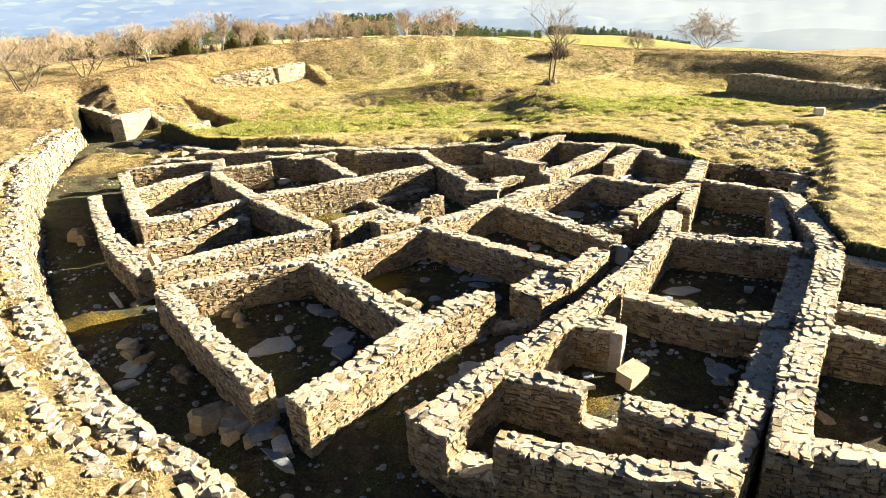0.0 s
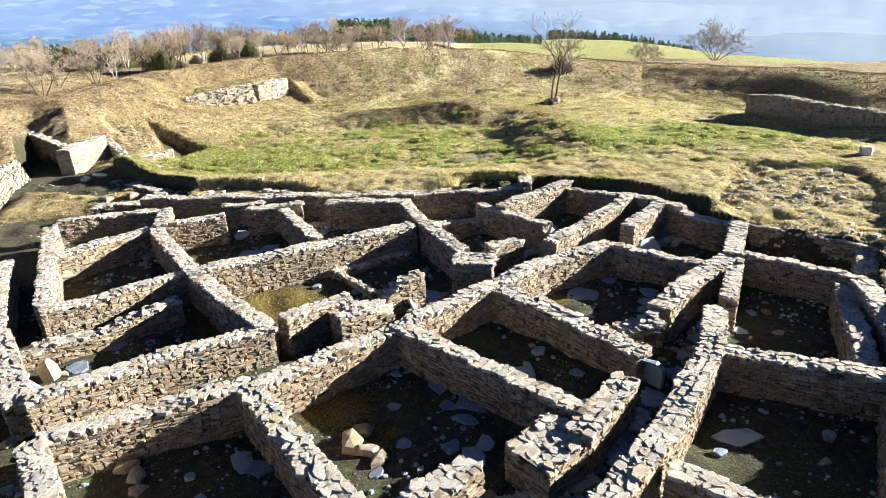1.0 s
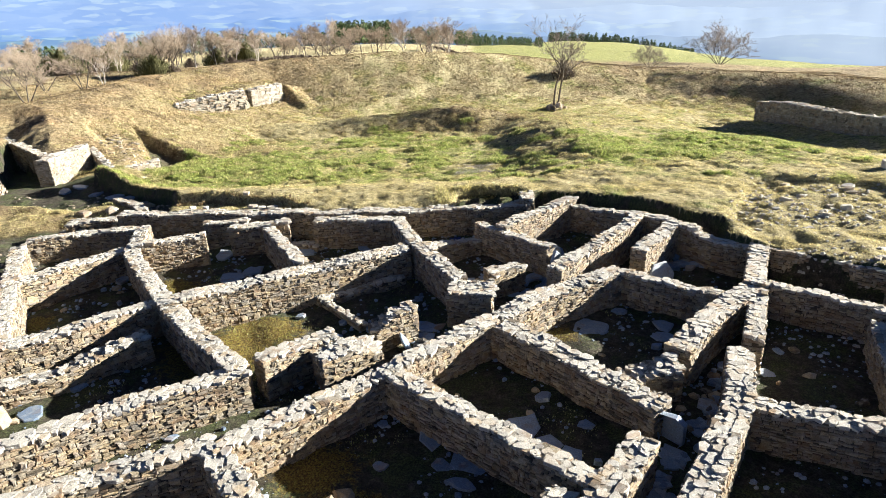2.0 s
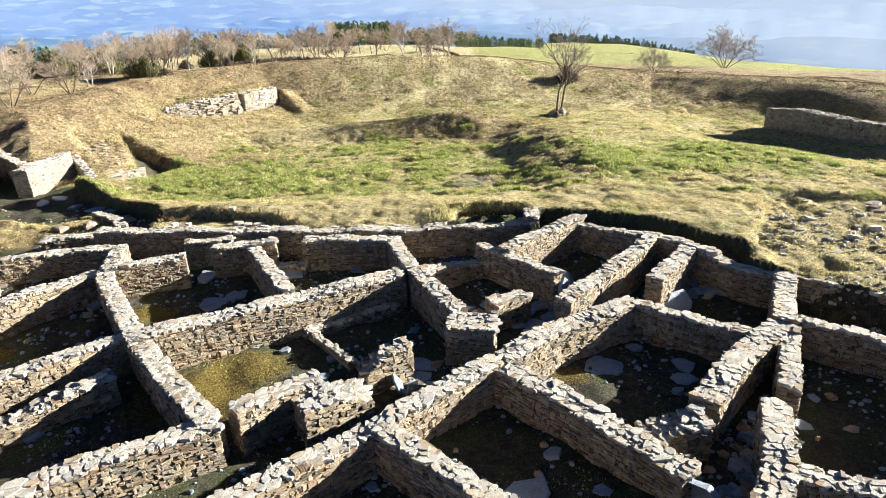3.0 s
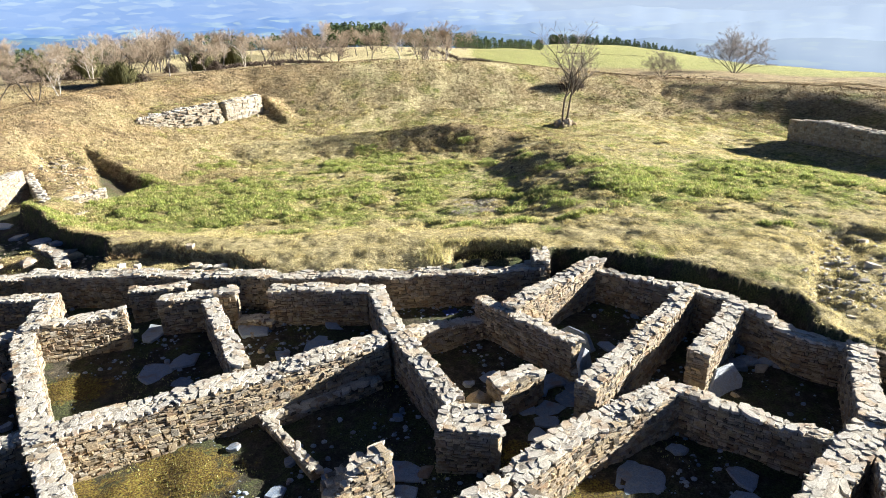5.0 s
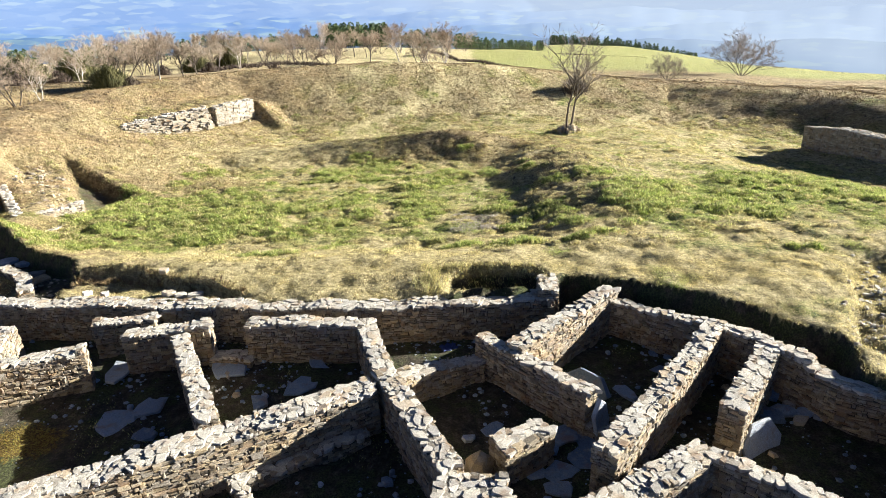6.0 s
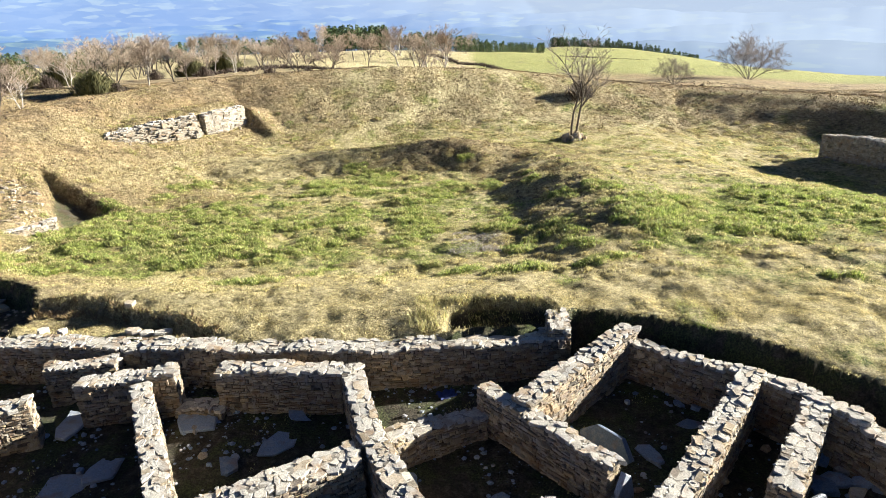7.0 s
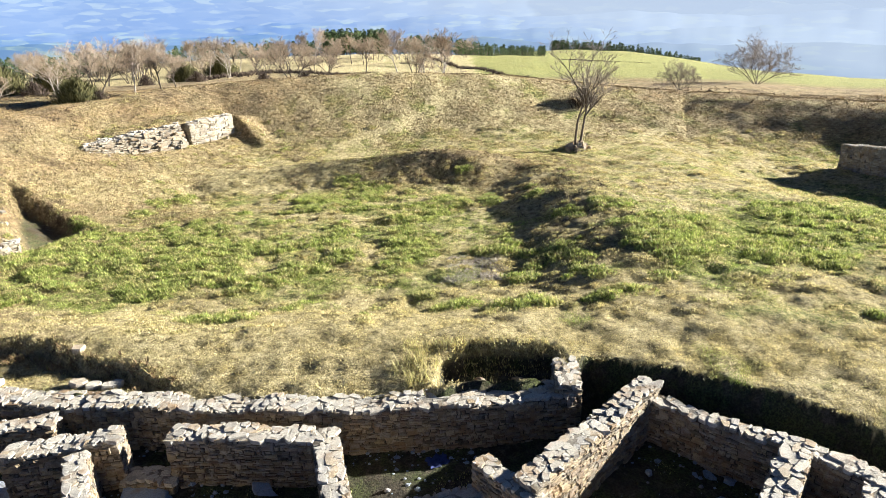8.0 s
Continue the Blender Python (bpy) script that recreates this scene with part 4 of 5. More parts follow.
stone_wall("sunlit masonry block by a sunken passage", [(-17.65, 33.4), (-17.65, 36.9)], 1.8, 0.7, 0.2, 72, 60, group="outer walls", rough=0.006, face=pale_mat, core=fill_mat, inset=0.02)
stone_wall("sloping wall with a pale coping above a rubble bank", [(-19.2, 39.4), (-17.3, 37.25), (-15.4, 35.0)], [1.85, 1.4, 0.95], 0.36, 0.2, 78, 30, group="outer walls", face=pale_mat)
stone_wall("low masonry ledge at the foot of a rubble bank", [(-15.25, 35.0), (-14.6, 35.8), (-13.9, 36.8)], [0.92, 0.9, 0.85], 0.34, 0.2, 79, 20, group="outer walls", face=pale_mat)
stone_wall("masonry wall at the end of a sunken passage", [(-22.4, 38.1), (-20.7, 36.8), (-18.25, 34.8)], [2.1, 1.95, 1.68], 0.5, 0.2, 73, 60, group="outer walls")
stone_wall("curved stone bank facing the west lane", [(-21.05, 33.73), (-19.49, 32.32), (-18.33, 27.82), (-17.4, 24.84), (-15.46, 21.28), (-12.55, 16.35), (-10.11, 13.0), (-8.08, 10.56), (-6.33, 8.82), (-4.98, 7.77), (-3.8, 6.99), (-2.33, 5.71)], [1.6, 1.6, 1.5, 1.4, 1.35, 1.3, 1.25, 1.15, 1.0, 0.85, 0.65, 0.45], 0.6, -0.2, 74, 120, group="outer walls", course=(0.06, 0.13), length=(0.14, 0.42), rough=0.05, lean=0.22, face=pale_mat, ragged=6.0)
stone_wall("upper row of the curved stone bank", [(-20.12, 32.03), (-19.0, 27.64), (-18.04, 24.56), (-16.07, 20.93), (-13.13, 15.97), (-10.67, 12.58), (-8.6, 10.1), (-6.8, 8.3), (-5.39, 7.2), (-4.23, 6.43)], [1.66, 1.56, 1.46, 1.41, 1.36, 1.31, 1.21, 1.06, 0.91, 0.71], 0.32, 0.4, 75, 40, group="outer walls", course=(0.06, 0.13), length=(0.14, 0.42), rough=0.06, face=pale_mat, ragged=7.0)
stone_wall("broken third row of the stone bank", [(-13.68, 15.61), (-11.18, 12.18), (-9.08, 9.66), (-7.24, 7.81), (-5.77, 6.68)], [1.4, 1.35, 1.25, 1.1, 0.95], 0.26, 0.4, 76, 20, group="outer walls", course=(0.06, 0.13), length=(0.14, 0.42), rough=0.06, face=pale_mat, ragged=8.0)

# low kerbs and footings
stone_wall("low slate kerb across a room", [(-2.85, 21.05), (-1.35, 19.25)], 0.42, 0.2, 0.05, 80, 10, length=(0.3, 0.7), ragged=0.3)
stone_wall("low footing ledge at the foot of a wall", [(-2.75, 20.75), (-0.45, 22.0)], 0.45, 0.3, 0.05, 81, 10)
stone_wall("low footing along the lane", [(0.95, 11.55), (1.9, 11.75), (2.95, 12.2)], 0.35, 0.35, -0.1, 82, 10)
stone_wall("low door sill of flat stones", [(-0.05, 7.45), (0.75, 7.1)], 0.45, 0.5, -0.3, 83, 10)
stone_wall("low door sill of flat stones", [(2.1, 8.2), (2.75, 7.85)], 0.5, 0.42, 0.0, 84, 10)
stone_wall("low door sill by the retaining wall", [(-4.5, 25.05), (-3.5, 25.0)], 0.4, 0.45, 0.0, 85, 10)
stone_wall("low sill joining two walls", [(3.75, 22.1), (4.7, 21.3)], 0.5, 0.4, 0.0, 86, 10)
stone_wall("stony edge of the upper dig", [(-12.9, 30.3), (-11.6, 29.3), (-10.7, 28.0)], [0.75, 0.85, 0.95], 0.4, 0.2, 87, 10, group="outer walls")
stone_wall("low rubble ridge at the turf edge", [(-13.2, 27.2), (-11.6, 27.6), (-10.4, 27.3)], 0.8, 0.6, 0.2, 88, 10, group="outer walls")


# ---- loose stones ----
def loose(lib, name, label, x, y, size, yaw=0.0, tilt=(0, 0), group="fallen stones", sink=0.03, z=None):
    w, d, h = size
    ob = tagged(new(name, lib[int(abs(x * 37 + y * 53)) % len(lib)]), label, "stone", group)
    g = height(x, y) if z is None else z
    ob.matrix_basis = pose(x, y, g - sink, tilt[0], tilt[1], yaw) @ Matrix.Diagonal((w, d, h, 1))
    return ob


SLATES = [(-3.8, 11.4, 1.1, 0.75), (-2.4, 11.55, 0.65, 0.5), (-2.25, 11.1, 0.5, 0.45), (-3.2, 13.0, 0.6, 0.4), (-2.85, 12.85, 0.6, 0.45), (-2.45, 11.95, 0.4, 0.35), (-6.5, 10.7, 0.55, 0.35),
          (5.1, 9.6, 0.45, 0.3), (5.3, 9.75, 0.4, 0.3), (5.05, 9.35, 0.3, 0.2), (1.14, 14.53, 0.85, 0.7), (0.4, 15.15, 0.6, 0.45), (0.54, 14.41, 0.4, 0.35), (0.89, 13.88, 0.5, 0.3), (0.57, 13.18, 0.4, 0.4), (1.2, 13.2, 0.55, 0.4),
          (-0.3, 13.3, 0.35, 0.3), (0.95, 12.85, 0.5, 0.45), (5.75, 13.1, 0.75, 0.4), (2.1, 15.3, 0.8, 0.7), (2.55, 14.8, 0.5, 0.45), (2.9, 14.5, 0.4, 0.35)]
for i, (x, y, w, d) in enumerate(SLATES):
    loose(SLATE_LIB, "slate_slab", "flat bluish slate slab lying on bare earth", x, y, (w, d, 0.07), 40 * i, (2, -2), "slate slabs")
SLATES = [(-5.75, 22.95, 1.3, 0.8), (-5.3, 23.3, 0.8, 0.6), (-6.6, 24.7, 1.0, 0.6), (-5.0, 22.4, 0.5, 0.4), (-2.1, 23.9, 0.75, 0.55), (-2.9, 23.3, 0.55, 0.4), (-4.0, 24.6, 0.8, 0.6), (4.3, 19.0, 1.3, 0.8), (6.1, 18.9, 0.6, 0.4), (5.9, 18.4, 0.5, 0.4),
          (0.1, 18.8, 0.7, 0.5), (0.45, 18.3, 0.6, 0.5), (0.2, 19.4, 0.7, 0.5), (2.95, 21.6, 0.7, 0.5), (3.35, 21.9, 0.6, 0.5), (3.55, 21.3, 0.6, 0.5), (3.1, 21.0, 0.6, 0.45), (3.75, 21.75, 0.5, 0.4), (2.6, 21.0, 0.4, 0.4), (3.0, 20.6, 0.5, 0.4), (2.7, 20.2, 0.45, 0.3), (4.9, 23.2, 0.6, 0.35), (6.0, 24.0, 0.5, 0.3), (2.0, 22.2, 0.5, 0.35),
          (4.65, 14.35, 0.55, 0.4), (3.5, 13.05, 0.5, 0.45), (3.62, 13.6, 0.45, 0.4), (3.0, 11.8, 0.55, 0.4), (2.4, 11.2, 0.5, 0.35), (1.7, 10.9, 0.5, 0.35), (-8.0, 16.4, 0.6, 0.5), (-9.9, 19.0, 0.55, 0.4)]
for i, (x, y, w, d) in enumerate(SLATES):
    loose(SLATE_LIB, "slate_slab", "flat bluish slate slab lying on bare earth", x, y, (w, d, 0.07), 57 * i, (-2, 3), "slate slabs")
ROCKS = [(-6.9, 11.3, 0.4, 0.35, 0.2), (-6.6, 11.1, 0.35, 0.25, 0.15), (-5.35, 10.35, 0.5, 0.3, 0.15),
         (0.2, 17.95, 0.66, 0.6, 0.42), (-1.25, 13.35, 0.62, 0.42, 0.24), (-0.95, 13.1, 0.45, 0.34, 0.18), (-0.7, 12.95, 0.5, 0.32, 0.16), (-1.1, 13.75, 0.4, 0.3, 0.14), (-5.3, 13.0, 0.45, 0.35, 0.15), (-5.0, 12.8, 0.4, 0.3, 0.15), (1.6, 20.9, 0.5, 0.4, 0.5), (-12.4, 19.2, 0.6, 0.5, 0.4), (-12.0, 18.8, 0.5, 0.4, 0.3), (-8.4, 16.1, 0.4, 0.3, 0.5)]
for i, (x, y, w, d, h) in enumerate(ROCKS):
    loose(ROCK_LIB, "fallen_stone", "rough beige block fallen from a wall", x, y, (w, d, h), 73 * i, (4, 6), "fallen stones")

HEAP = [(-4.38, 8.81, 0.62, 0.48, 0.34, 0), (-3.77, 8.77, 0.75, 0.55, 0.22, 1), (-3.32, 8.59, 0.55, 0.45, 0.2, 2), (-3.72, 9.23, 0.5, 0.38, 0.2, 1), (-3.44, 9.3, 0.6, 0.42, 0.2, 1), (-4.12, 9.31, 0.45, 0.3, 0.16, 0), (-4.46, 9.2, 0.5, 0.36, 0.14, 1),
        (-3.84, 8.41, 0.35, 0.28, 0.24, 0), (-2.9, 8.2, 0.45, 0.36, 0.16, 2), (-2.87, 7.9, 0.85, 0.22, 0.1, 2), (-3.3, 8.95, 0.5, 0.4, 0.16, 1), (-3.15, 9.2, 0.42, 0.3, 0.14, 2), (-3.95, 9.0, 0.5, 0.36, 0.2, 1), (-3.5, 8.4, 0.34, 0.26, 0.14, 0), (-3.05, 8.5, 0.3, 0.24, 0.16, 0),
        (-7.19, 11.79, 0.42, 0.3, 0.16, 1), (-6.95, 11.47, 0.5, 0.3, 0.16, 0), (-6.43, 11.2, 0.36, 0.26, 0.12, 0), (-6.72, 10.91, 0.6, 0.42, 0.07, 2), (-5.57, 10.57, 0.55, 0.26, 0.18, 0), (-6.51, 10.2, 0.4, 0.3, 0.08, 2)]
for i, (x, y, w, d, h, k) in enumerate(HEAP):
    lib, text = ((ROCK_LIB, "rough orange-beige block heaped by a room entrance"), (CAP_LIB, "flat pale slab heaped by a room entrance"), (SLATE_LIB, "flat bluish slab heaped by a room entrance"))[k]
    loose(lib, "fallen_slab", text, x, y, (w, d, h), 15 + 31 * (i % 5), (3 * (i % 4) - 6, 4 - 3 * (i % 3)), "fallen stones")
for i in range(7):
    loose(CAP_LIB, "footing_slab", "pale slab set along the foot of a wall", -2.32 + 0.26 * i, 8.62 + 0.25 * i, (0.42, 0.26, 0.2), 48 + 7 * (i % 3), (0, -8), "footing slabs")
UPPER = [(-13.32, 31.06, 0.7, 0.5), (-11.9, 30.0, 0.8, 0.5), (-11.2, 29.4, 0.7, 0.45), (-16.06, 32.06, 0.9, 0.5), (-15.85, 32.88, 0.8, 0.5), (-12.5, 30.8, 0.6, 0.4), (-14.4, 31.6, 0.7, 0.4), (-12.8, 27.59, 0.8, 0.7), (-13.45, 27.37, 0.9, 0.6), (-13.45, 28.71, 0.7, 0.5), (-14.02, 26.96, 0.8, 0.5), (-11.9, 28.3, 0.6, 0.5), (-12.4, 28.9, 0.5, 0.4)]
for i, (x, y, w, d) in enumerate(UPPER):
    loose(SLATE_LIB if y > 30 else ROCK_LIB, "edge_slab", "flat grey slab on the floor of the upper dig" if y > 30 else "pale slab on a stony edge of the upper dig", x, y, (w, d, 0.12 if y > 30 else 0.2), 40 * i, (3, -3), "slabs of the upper dig")

lane = [(0.2, 9.7), (1.7, 11.15), (3.3, 12.75), (4.7, 14.3)]
prng = random.Random(63)
for _ in range(120):
    k, f = prng.randint(0, 2), prng.random()
    x = lane[k][0] + f * (lane[k + 1][0] - lane[k][0]) + prng.uniform(-0.22, 0.22)
    y = lane[k][1] + f * (lane[k + 1][1] - lane[k][1]) + prng.uniform(-0.22, 0.22)
    w = prng.uniform(0.14, 0.46)
    loose(SLATE_LIB, "paving_stone", "flat grey-blue stone in the paving of the lane", x, y, (w, w * prng.uniform(0.6, 0.9), 0.06), prng.uniform(0, 360), (prng.uniform(-4, 4), prng.uniform(-4, 4)), "lane paving")
# tumbled stones where the lane narrows
for _ in range(70):
    f = prng.random()
    x, y = 5.3 + 1.9 * f + prng.uniform(-0.3, 0.3), 14.6 + 2.6 * f + prng.uniform(-0.35, 0.35)
    w = prng.uniform(0.12, 0.4)
    loose(SLATE_LIB if prng.random() < 0.55 else ROCK_LIB, "fallen_stone", "grey stone tumbled into a narrow lane", x, y, (w, w * prng.uniform(0.6, 0.9), prng.uniform(0.06, 0.18)), prng.uniform(0, 360), (prng.uniform(-9, 9), prng.uniform(-9, 9)))
# random fallen stones on the floors of the rooms and the lane
srng = random.Random(77)
made = 0
while made < 200:
    x, y = srng.uniform(-11, 12), srng.uniform(7, 25.5)
    if inside(PIT, np.array([x]), np.array([y]))[0] < 0.5 or mossy_at(np.array([x]), np.array([y]))[0] > 0.3:
        continue
    w = srng.uniform(0.14, 0.3) if srng.random() < 0.8 else srng.uniform(0.3, 0.55)
    loose(SLATE_LIB if srng.random() < 0.6 else ROCK_LIB, "fallen_stone", "small grey stone lying on bare earth", x, y, (w, w * srng.uniform(0.6, 0.9), srng.uniform(0.05, 0.13)), srng.uniform(0, 360), (srng.uniform(-9, 9), srng.uniform(-9, 9)))
    made += 1
for _ in range(60):
    x, y = srng.uniform(9.8, 16.5), srng.uniform(17.5, 27.5)
    if inside(RUBBLE, np.array([x]), np.array([y]))[0] < 0.1:
        continue
    w = srng.uniform(0.12, 0.28)
    loose(CAP_LIB, "rubble_stone", "flat pale stone in a rubble spread on bare ground", x, y, (w, w * 0.75, w * srng.uniform(0.2, 0.45)), srng.uniform(0, 360), (8, -6), "rubble spread")
for x, y, w in ((15.34, 26.5, 0.42), (14.92, 25.63, 0.35), (15.1, 26.1, 0.3), (14.06, 25.21, 0.32), (13.31, 26.85, 0.3), (12.29, 25.09, 0.4), (13.11, 25.5, 0.34), (13.77, 24.12, 0.42), (13.5, 24.5, 0.3), (12.64, 23.37, 0.36)):
    loose(CAP_LIB, "rubble_stone", "large white stone in a rubble spread on bare ground", x, y, (w, w * 0.7, w * 0.4), 70 * x, (10, -8), "rubble spread")
for x, y, w in ((7.83, 22.95, 0.5), (7.85, 22.37, 0.42), (8.21, 22.27, 0.36), (8.48, 22.21, 0.4), (8.77, 22.75, 0.3), (8.76, 22.07, 0.24), (7.52, 22.29, 0.5), (8.35, 22.6, 0.3), (8.1, 22.6, 0.26), (8.0, 22.05, 0.3)):
    loose(SLATE_LIB if w > 0.35 else CAP_LIB, "fallen_stone", "grey-blue stone in a small heap on a room floor", x, y, (w, w * 0.7, 0.14), 90 * x, (9, -7))
loose(CAP_LIB, "white_boulder", "white boulder lying on the turf", 17.9, 28.1, (0.6, 0.45, 0.34), 20)
for _ in range(70):
    u = srng.random()
    x, y = -10.5 + 7.5 * u + srng.uniform(-2.2, 0.4), 13.5 - 6.8 * u + srng.uniform(-1.8, 0.2)
    if inside(PIT, np.array([x]), np.array([y]))[0] > -0.5:
        continue
    w = srng.uniform(0.14, 0.32)
    loose(ROCK_LIB, "bank_stone", "pale stone half buried in the grassy bank", x, y, (w, w * 0.8, w * 0.5), srng.uniform(0, 360), (8, -6), "stones of the bank", 0.05)


def upright(label, x, y, z, size, yaw, tilt=(0, 0)):
    """A flat stone standing on its edge."""
    w, d, h = size
    ob = tagged(new("upright_slab", SLATE_LIB[int(abs(x * 31)) % len(SLATE_LIB)]), label, "slab", "upright slabs")
    ob.matrix_basis = pose(x, y, z, tilt[0], tilt[1], yaw) @ Matrix.Translation((0, d / 2, 0.47 * h)) @ Matrix.Rotation(math.pi / 2, 4, "X") @ Matrix.Diagonal((w, h, d, 1))


upright("tall upright slab at a wall end", 4.72, 14.72, 0.1, (0.5, 0.16, 0.85), 135)

upright("thin upright slab at a wall end", 4.0, 21.82, 0.15, (0.4, 0.1, 1.0), 40)
upright("large slab leaning against a wall stub", 6.95, 21.3, 0.1, (1.0, 0.1, 0.75), 20, (-24, 0))
upright("large slab leaning beside a wall", 4.1, 23.35, 0.1, (1.3, 0.12, 0.6), -55, (-18, 0))
upright("slab set on edge in a room", -3.75, 9.75, 0.05, (0.8, 0.1, 0.5), -48, (-12, 0))
upright("slab set on edge in a room", -4.15, 9.95, 0.05, (0.5, 0.1, 0.55), 40)
upright("white upright slab at a room entrance", -8.0, 14.85, 0.1, (0.5, 0.12, 0.8), 25, (-15, 0))
upright("thin slab standing in the rubble", -0.1, 18.25, 0.2, (0.5, 0.06, 0.5), 100, (-30, 0))
upright("upright slab against the outer wall", -8.35, 13.95, -0.1, (0.6, 0.1, 0.75), -50, (16, 0))

for k in range(16):
    a_, r_ = k * 2.4, 0.22 + 0.035 * k
    loose(ROCK_LIB, "tree_stone", "grey stone heaped round the foot of a tree", 9.5 + r_ * math.cos(a_), 50.9 + r_ * math.sin(a_), (0.36, 0.28, 0.5 - 0.02 * k), 40 * k, (6, 5), "stones round the tree", 0.05)


def scatter(name, label, spots, mat, lo, hi, flat=0.55, seed=3):
    """Many small stones in one mesh."""
    rng = random.Random(seed)
    V, F = [], []
    zs = surface(np.array([p[0] for p in spots]), np.array([p[1] for p in spots]))[0]
    for (x, y), z in zip(spots, zs):
        s = lo + (hi - lo) * rng.random() ** 2.5
        a, k = rng.uniform(0, 6.28), rng.randint(5, 6)
        o = len(V)
        for ring, zz in ((1.0, -0.2 * s), (0.95, flat * s * 0.45), (0.55, flat * s * rng.uniform(0.7, 1.1))):
            for i in range(k):
                r = 0.5 * s * ring * rng.uniform(0.75, 1.2)
                V.append((x + r * math.cos(a + 6.283 * i / k), y + r * 0.8 * math.sin(a + 6.283 * i / k), z + zz + rng.uniform(-0.06, 0.06) * s))
        for row in range(2):
            for i in range(k):
                F.append((o + row * k + i, o + row * k + (i + 1) % k, o + row * k + k + (i + 1) % k, o + row * k + k + i))
        F.append(tuple(o + 2 * k + i for i in range(k)))
    return tagged(new(name, mesh_of(name, V, F, mat)), label, "stones", kind="stuff")


nr = np.random.RandomState(11)
cand = np.column_stack([nr.uniform(-13, 13, 18000), nr.uniform(6.5, 26.5, 18000)])
keep = inside(PIT, cand[:, 0], cand[:, 1]) > 0.3
thick_here = ripple(cand[:, 0], cand[:, 1], 2.5, 55) + nr.uniform(-0.5, 0.5, 18000) > 0.0
clear = mossy_at(cand[:, 0], cand[:, 1]) < 0.35
scatter("rubble", "small stones strewn over the earth floors", cand[keep & thick_here & clear].tolist(), slate_mat, 0.02, 0.14, 0.4, 5)
cand = np.column_stack([nr.uniform(9, 17.5, 9000), nr.uniform(15, 29, 9000)])
keep = (inside(RUBBLE, cand[:, 0], cand[:, 1]) + nr.uniform(-0.8, 0.2, 9000) > 0) & (lumps(cand[:, 0], cand[:, 1], 1.3, 58) + nr.uniform(-0.5, 0.5, 9000) > -0.1)
scatter("rubble", "pale stones spread over thin turf", cand[keep].tolist(), cap_mat, 0.02, 0.15, 0.4, 6)
u = nr.uniform(0, 1, 5200)
cand = np.column_stack([-12 + 10 * u + nr.uniform(-3.6, 0.2, 5200), 15.5 - 9.5 * u + nr.uniform(-3.0, 0.2, 5200)])
keep = (inside(PIT, cand[:, 0], cand[:, 1]) < -0.3) & (ripple(cand[:, 0], cand[:, 1], 1.4, 56) > 0.3)
scatter("rubble", "small stones and scree on the bank", cand[keep].tolist(), rock_mat, 0.025, 0.17, 0.5, 7)
cand = np.column_stack([nr.uniform(-16.6, -10.2, 900), nr.uniform(45.5, 54, 900)])
keep = np.abs((cand[:, 1] - 49.5) - 1.15 * (cand[:, 0] + 14.8)) < nr.uniform(-0.3, 0.9, 900)
scatter("rubble", "pale stones fallen from the rampart facing", cand[keep].tolist(), pale_mat, 0.05, 0.28, 0.5, 8)

cand = np.column_stack([nr.uniform(-19.5, -13.5, 1500), nr.uniform(35, 41.5, 1500)])
keep = inside(BANKED, cand[:, 0], cand[:, 1]) + nr.uniform(-1.2, 0.1, 1500) > 0
scatter("rubble", "broken beige stones on a rubble bank", cand[keep].tolist(), rock_mat, 0.06, 0.34, 0.22, 9)

cand = np.column_stack([nr.uniform(-18, -10, 1800), nr.uniform(24.5, 34, 1800)])
keep = (inside(PIT, cand[:, 0], cand[:, 1]) > 0.2) & (lumps(cand[:, 0], cand[:, 1], 1.3, 59) + 0.7 * (cand[:, 0] > -12) - 0.8 * (inside(STUBBLE, cand[:, 0], cand[:, 1]) > 0) > 0.2)
scatter("rubble", "gravel on the floor of the upper dig", cand[keep].tolist(), pale_mat, 0.02, 0.16, 0.3, 10)


# ---- grass ----
def grass(name, label, spots, lush, low, high, seed, mat=None, blades=5, spread=0.05, wide=0.012, lift=0.0, lean=0.55):
    rng = np.random.RandomState(seed)
    z = surface(spots[:, 0], spots[:, 1])[0] + lift
    n = len(spots) * blades
    px, py, pz, pl = (np.repeat(v, blades) for v in (spots[:, 0], spots[:, 1], z, lush))
    a, h = rng.uniform(0, 6.283, n), rng.uniform(low, high, n) * (0.8 + 0.6 * pl)
    bx, by = px + rng.normal(0, spread, n), py + rng.normal(0, spread, n)
    lx, ly = lean * h * np.cos(a), lean * h * np.sin(a)
    w = wide * rng.uniform(0.7, 1.5, n)
    wx, wy = -np.sin(a) * w, np.cos(a) * w
    V = np.empty((n, 3, 3))
    V[:, 0] = np.column_stack([bx - wx, by - wy, pz - 0.02])
    V[:, 1] = np.column_stack([bx + wx, by + wy, pz - 0.02])
    V[:, 2] = np.column_stack([bx + lx, by + ly, pz + h])
    me = bpy.data.meshes.new(name)
    me.from_pydata(V.reshape(-1, 3).tolist(), [], np.arange(3 * n).reshape(-1, 3).tolist())
    me.materials.append(mat or grass_mat)
    me.attributes.new("lush", "FLOAT", "POINT").data.foreach_set("value", np.repeat(np.clip(pl + rng.uniform(-0.25, 0.25, n), 0, 1), 3).astype(np.float32))
    return tagged(new(name, me), label, "grass", kind="stuff")


